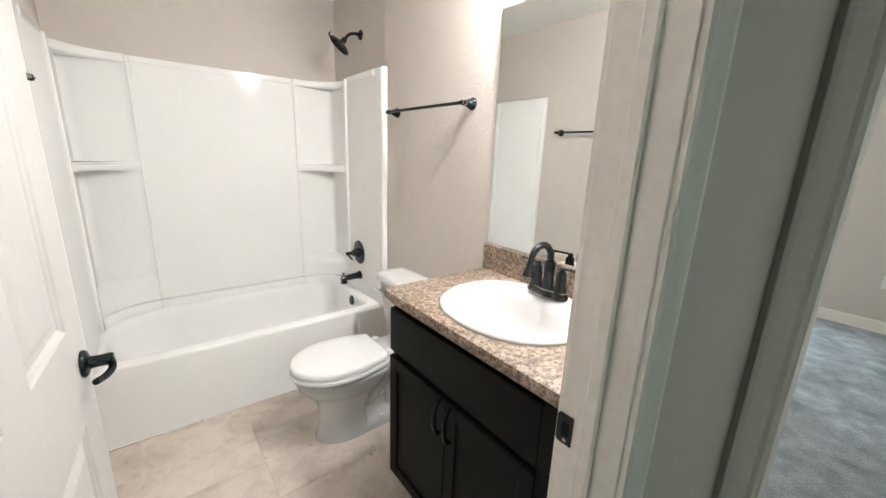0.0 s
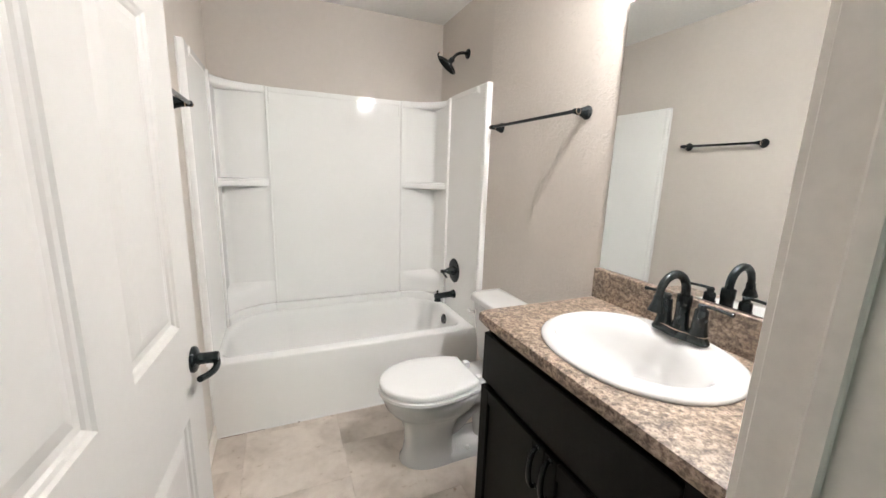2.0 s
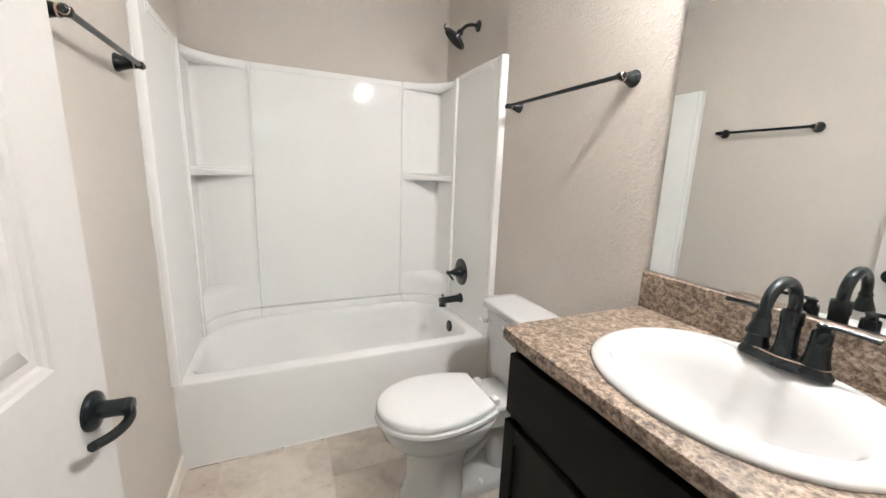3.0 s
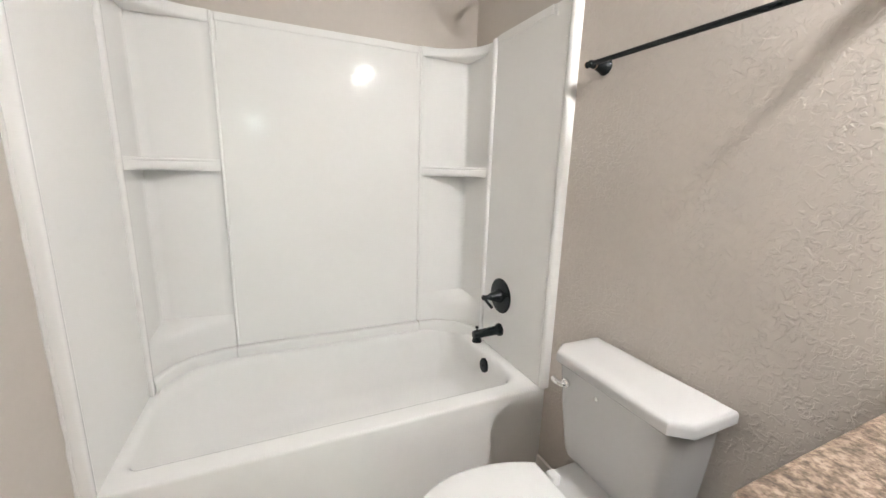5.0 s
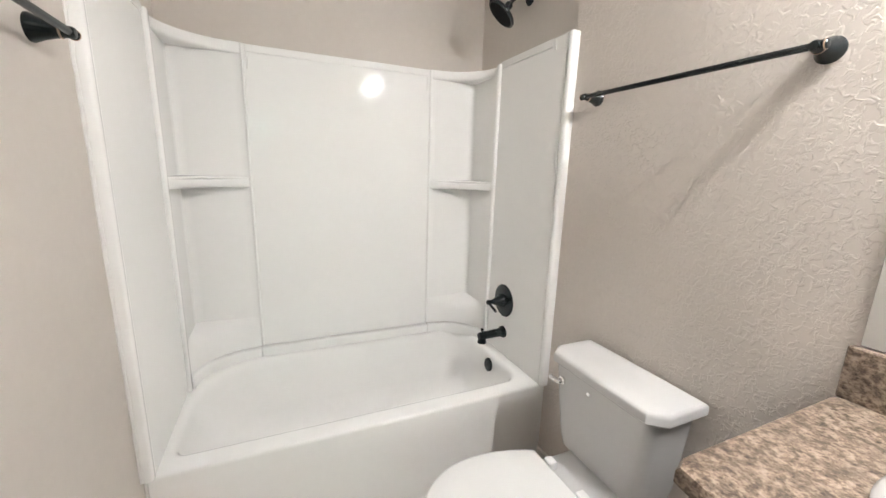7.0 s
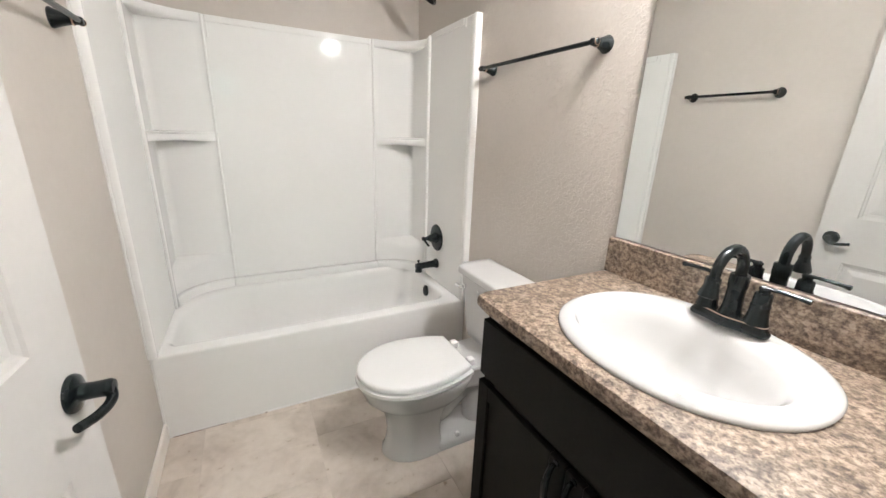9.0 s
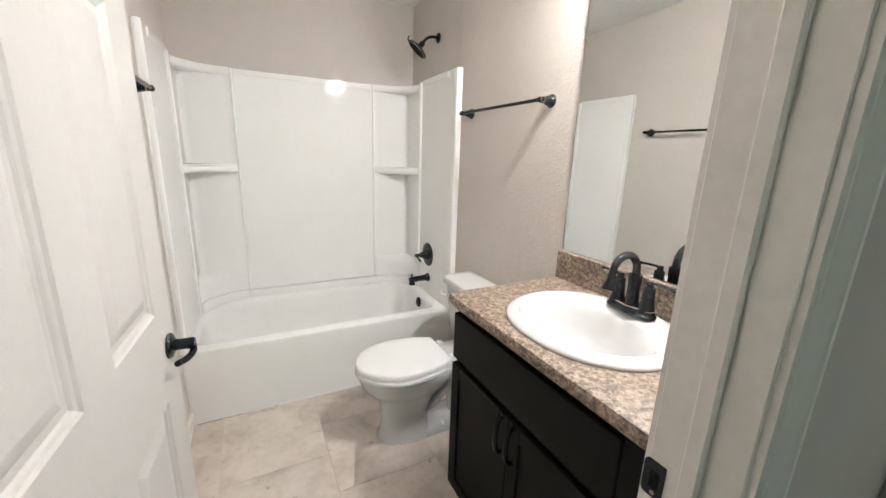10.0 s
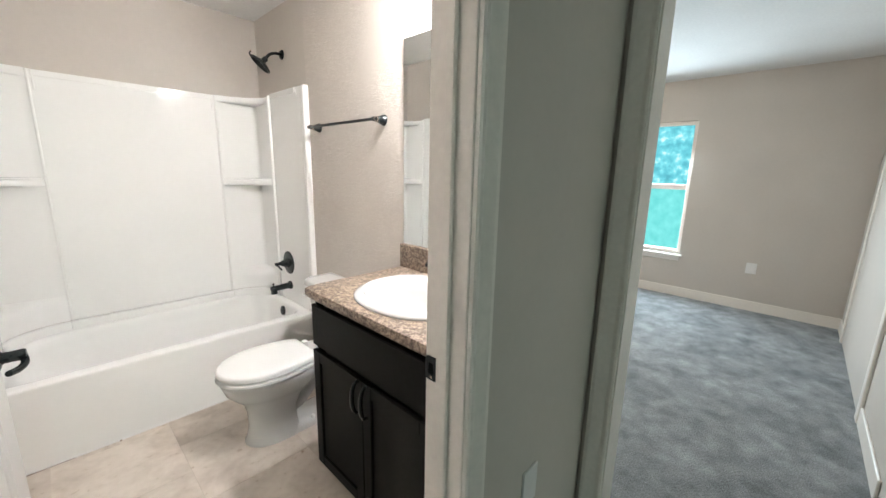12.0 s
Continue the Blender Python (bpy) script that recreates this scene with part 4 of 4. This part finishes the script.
part("slab", loft(rings, False, False), LAMINATE, top, angle=40)
part("backsplash", box(XR - 0.020, XR - 0.0005, CY0, 1.2215, CZ - 0.001, 1.040, 0.003), LAMINATE, top)

# ---- sink ----
sink = thing("sink", (SKX, SKY, CZ), "white oval drop-in china sink", "sink")
full = lambda v: math.copysign(abs(v) ** 0.94, v)
el = lambda cx, a, b_, z: [(cx + a * full(math.cos(2 * math.pi * i / N)), SKY + b_ * full(math.sin(2 * math.pi * i / N)), z) for i in range(N)]
rings = [el(SKX, SA, SB, CZ + 0.0005), el(SKX, SA + 0.001, SB + 0.001, CZ + 0.006), el(SKX, SA - 0.003, SB - 0.003, CZ + 0.010), el(SKX, SA - 0.012, SB - 0.012, CZ + 0.0165), el(SKX, SA - 0.026, SB - 0.024, CZ + 0.0215), el(SKX - 0.010, SA - 0.042, SB - 0.034, CZ + 0.0225),
         el(SKX - 0.020, SA - 0.056, SB - 0.042, CZ + 0.019), el(SKX - 0.027, SA - 0.066, SB - 0.052, CZ + 0.010), el(SKX - 0.031, SA - 0.074, SB - 0.061, CZ - 0.004), el(SKX - 0.032, SA - 0.083, SB - 0.074, CZ - 0.032), el(SKX - 0.029, SA - 0.095, SB - 0.092, CZ - 0.068),
         el(SKX - 0.024, SA - 0.110, SB - 0.115, CZ - 0.098), el(SKX - 0.017, SA - 0.132, SB - 0.148, CZ - 0.122), el(SKX - 0.010, SA - 0.165, SB - 0.195, CZ - 0.138), el(SKX - 0.005, 0.025, 0.025, CZ - 0.145)]
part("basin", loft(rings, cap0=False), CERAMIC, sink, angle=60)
part("drain", lathe((SKX - 0.005, SKY, CZ - 0.146), (0, 0, 1), [(0, 0.023), (0.004, 0.022), (0.005, 0.016), (0.008, 0.015), (0.009, 0.0)], 20), BRONZE, sink, "bronze pop-up drain")

# ---- faucet ----
FX, FY, FZ = 1.094, 0.797, CZ + 0.027
fa = thing("faucet", (FX, FY, FZ), "oil-rubbed bronze two-handle centerset faucet", "faucet")


def plate(k, z):
    out = []
    for i in range(48):
        a = 2 * math.pi * i / 48
        c, s_ = math.cos(a), math.sin(a)
        yy = 0.081 * k * math.copysign(abs(s_) ** 0.75, s_)
        xx = (0.024 * k + 0.004 * math.cos(yy * 70)) * math.copysign(abs(c) ** 0.7, c)
        out.append((FX + xx, FY + yy, z))
    return out


bp_ = part("base_plate", loft([plate(1.0, FZ - 0.003), plate(1.02, FZ + 0.003), plate(1.0, FZ + 0.007), plate(0.965, FZ + 0.010), plate(0.935, FZ + 0.014), plate(0.915, FZ + 0.018), plate(0.90, FZ + 0.020), plate(0.87, FZ + 0.021), plate(0.80, FZ + 0.024)]), BRONZE, fa, angle=50)
part("rim_line", loft([plate(0.905, FZ + 0.0188), plate(0.924, FZ + 0.0192), plate(0.922, FZ + 0.0208), plate(0.880, FZ + 0.0212)], True, True), COPPER, bp_, "worn copper line")
part("spout_base", lathe((FX, FY, FZ + 0.022), (0, 0, 1), [(0, 0.0230), (0.008, 0.0210), (0.020, 0.0192), (0.045, 0.0180), (0.066, 0.0178), (0.067, 0.0192), (0.070, 0.0195), (0.094, 0.0195), (0.097, 0.0185), (0.098, 0.0125)]), BRONZE, fa)
pts = [(FX, FY, FZ + 0.112)] + [(FX - 0.054 + 0.054 * math.cos(a), FY, FZ + 0.129 + 0.054 * math.sin(a)) for a in (math.pi * k / 16 for k in range(16))] + [(FX - 0.109, FY, FZ + 0.122)]
part("spout", tube(pts, [0.0118] * 10 + [0.0116 - 0.0002 * k for k in range(8)], 18), BRONZE, fa)
part("aerator", lathe((FX - 0.1085, FY, FZ + 0.128), (-0.16, 0, -1), [(0, 0.0112), (0.003, 0.0128), (0.007, 0.0130), (0.010, 0.0118), (0.028, 0.0165), (0.040, 0.0200), (0.044, 0.0205), (0.046, 0.014), (0.0462, 0.0)]), BRONZE, fa)
for d in (-1, 1):
    y = FY + d * 0.051
    hd = part("handle", lathe((FX, y, FZ + 0.022), (0, 0, 1), [(0, 0.0240), (0.007, 0.0218), (0.018, 0.0198), (0.034, 0.0182), (0.040, 0.0178), (0.041, 0.0188), (0.044, 0.0188), (0.045, 0.0170), (0.068, 0.0166), (0.071, 0.0150), (0.072, 0.0105), (0.078, 0.0100), (0.080, 0.0118), (0.084, 0.0112), (0.087, 0.006), (0.0875, 0.0)]), BRONZE, fa)
    part("lever", tube(smooth_path([(FX - 0.004, y - d * 0.006, FZ + 0.104), (FX + 0.001, y + d * 0.02, FZ + 0.106), (FX + 0.002, y + d * 0.05, FZ + 0.105), (FX + 0.003, y + d * 0.076, FZ + 0.103)], 4), [0.0062] * 2 + [0.0045] * 8 + [0.0050, 0.0062, 0.0058], 10), BRONZE, hd)
part("lift_rod", lathe((FX + 0.024, FY, FZ + 0.020), (0, 0, 1), [(0, 0.003), (0.075, 0.003), (0.078, 0.006), (0.086, 0.006), (0.088, 0.0)], 12), BRONZE, fa)

# ---- mirror ----
mi = thing("wall_mirror", (XR, 0.78, 1.5), "frameless rectangular mirror above the backsplash", "mirror")
part("mirror_glass", box(XR - 0.007, XR - 0.002, YF + 0.025, 1.208, 1.043, 1.977, 0.001, 1), MIRROR, mi, smooth=False)

# ---- cover plates ----
pl = thing("outlet_plate", (0.83, YH, 0.53), "white outlet cover plate on the hall wall", "outlet")
part("plate", box(0.795, 0.870, YH - 0.007, YH, 0.470, 0.588, 0.003), PLATE, pl)
pl = thing("outlet_plate", (BX, 0.085, 0.46), "white outlet cover plate under the bedroom window", "outlet")
part("plate", box(BX - 0.008, BX, 0.040, 0.130, 0.405, 0.520, 0.003), PLATE, pl)
for z in (0.435, 0.490):
    part("socket", box(BX - 0.0095, BX - 0.008, 0.068, 0.102, z - 0.014, z + 0.014, 0.0005), PLATE, pl)

# ---- floor tiles of the bathroom ----
TW, TL, T0 = 0.457, 0.457, 0.292
shared = {}
for c in range(-2, 3):
    x0, x1 = T0 + c * TW, T0 + (c + 1) * TW
    for r_ in range(-1, 6):
        y0 = 0.30 + r_ * TL + (0.2285 if c % 2 else 0.0) - 0.24
        a0, a1, b0, b1 = max(x0, XL), min(x1, XR), max(y0, 0.297), min(y0 + TL, YB)
        if a1 - a0 < 0.02 or b1 - b0 < 0.02:
            continue
        key = (round(a1 - a0, 3), round(b1 - b0, 3))
        if key not in shared:
            bm = box(0.0004, key[0] - 0.0004, 0.0004, key[1] - 0.0004, -0.003, 0.0, 0.0003, 1)
            shared[key] = finish("tile", bm, VINYL, False)
            t = shared[key]
        else:
            t = new("tile", shared[key].data)
        t.parent = floor_bath
        t.matrix_basis = pose(a0, b0, 0)
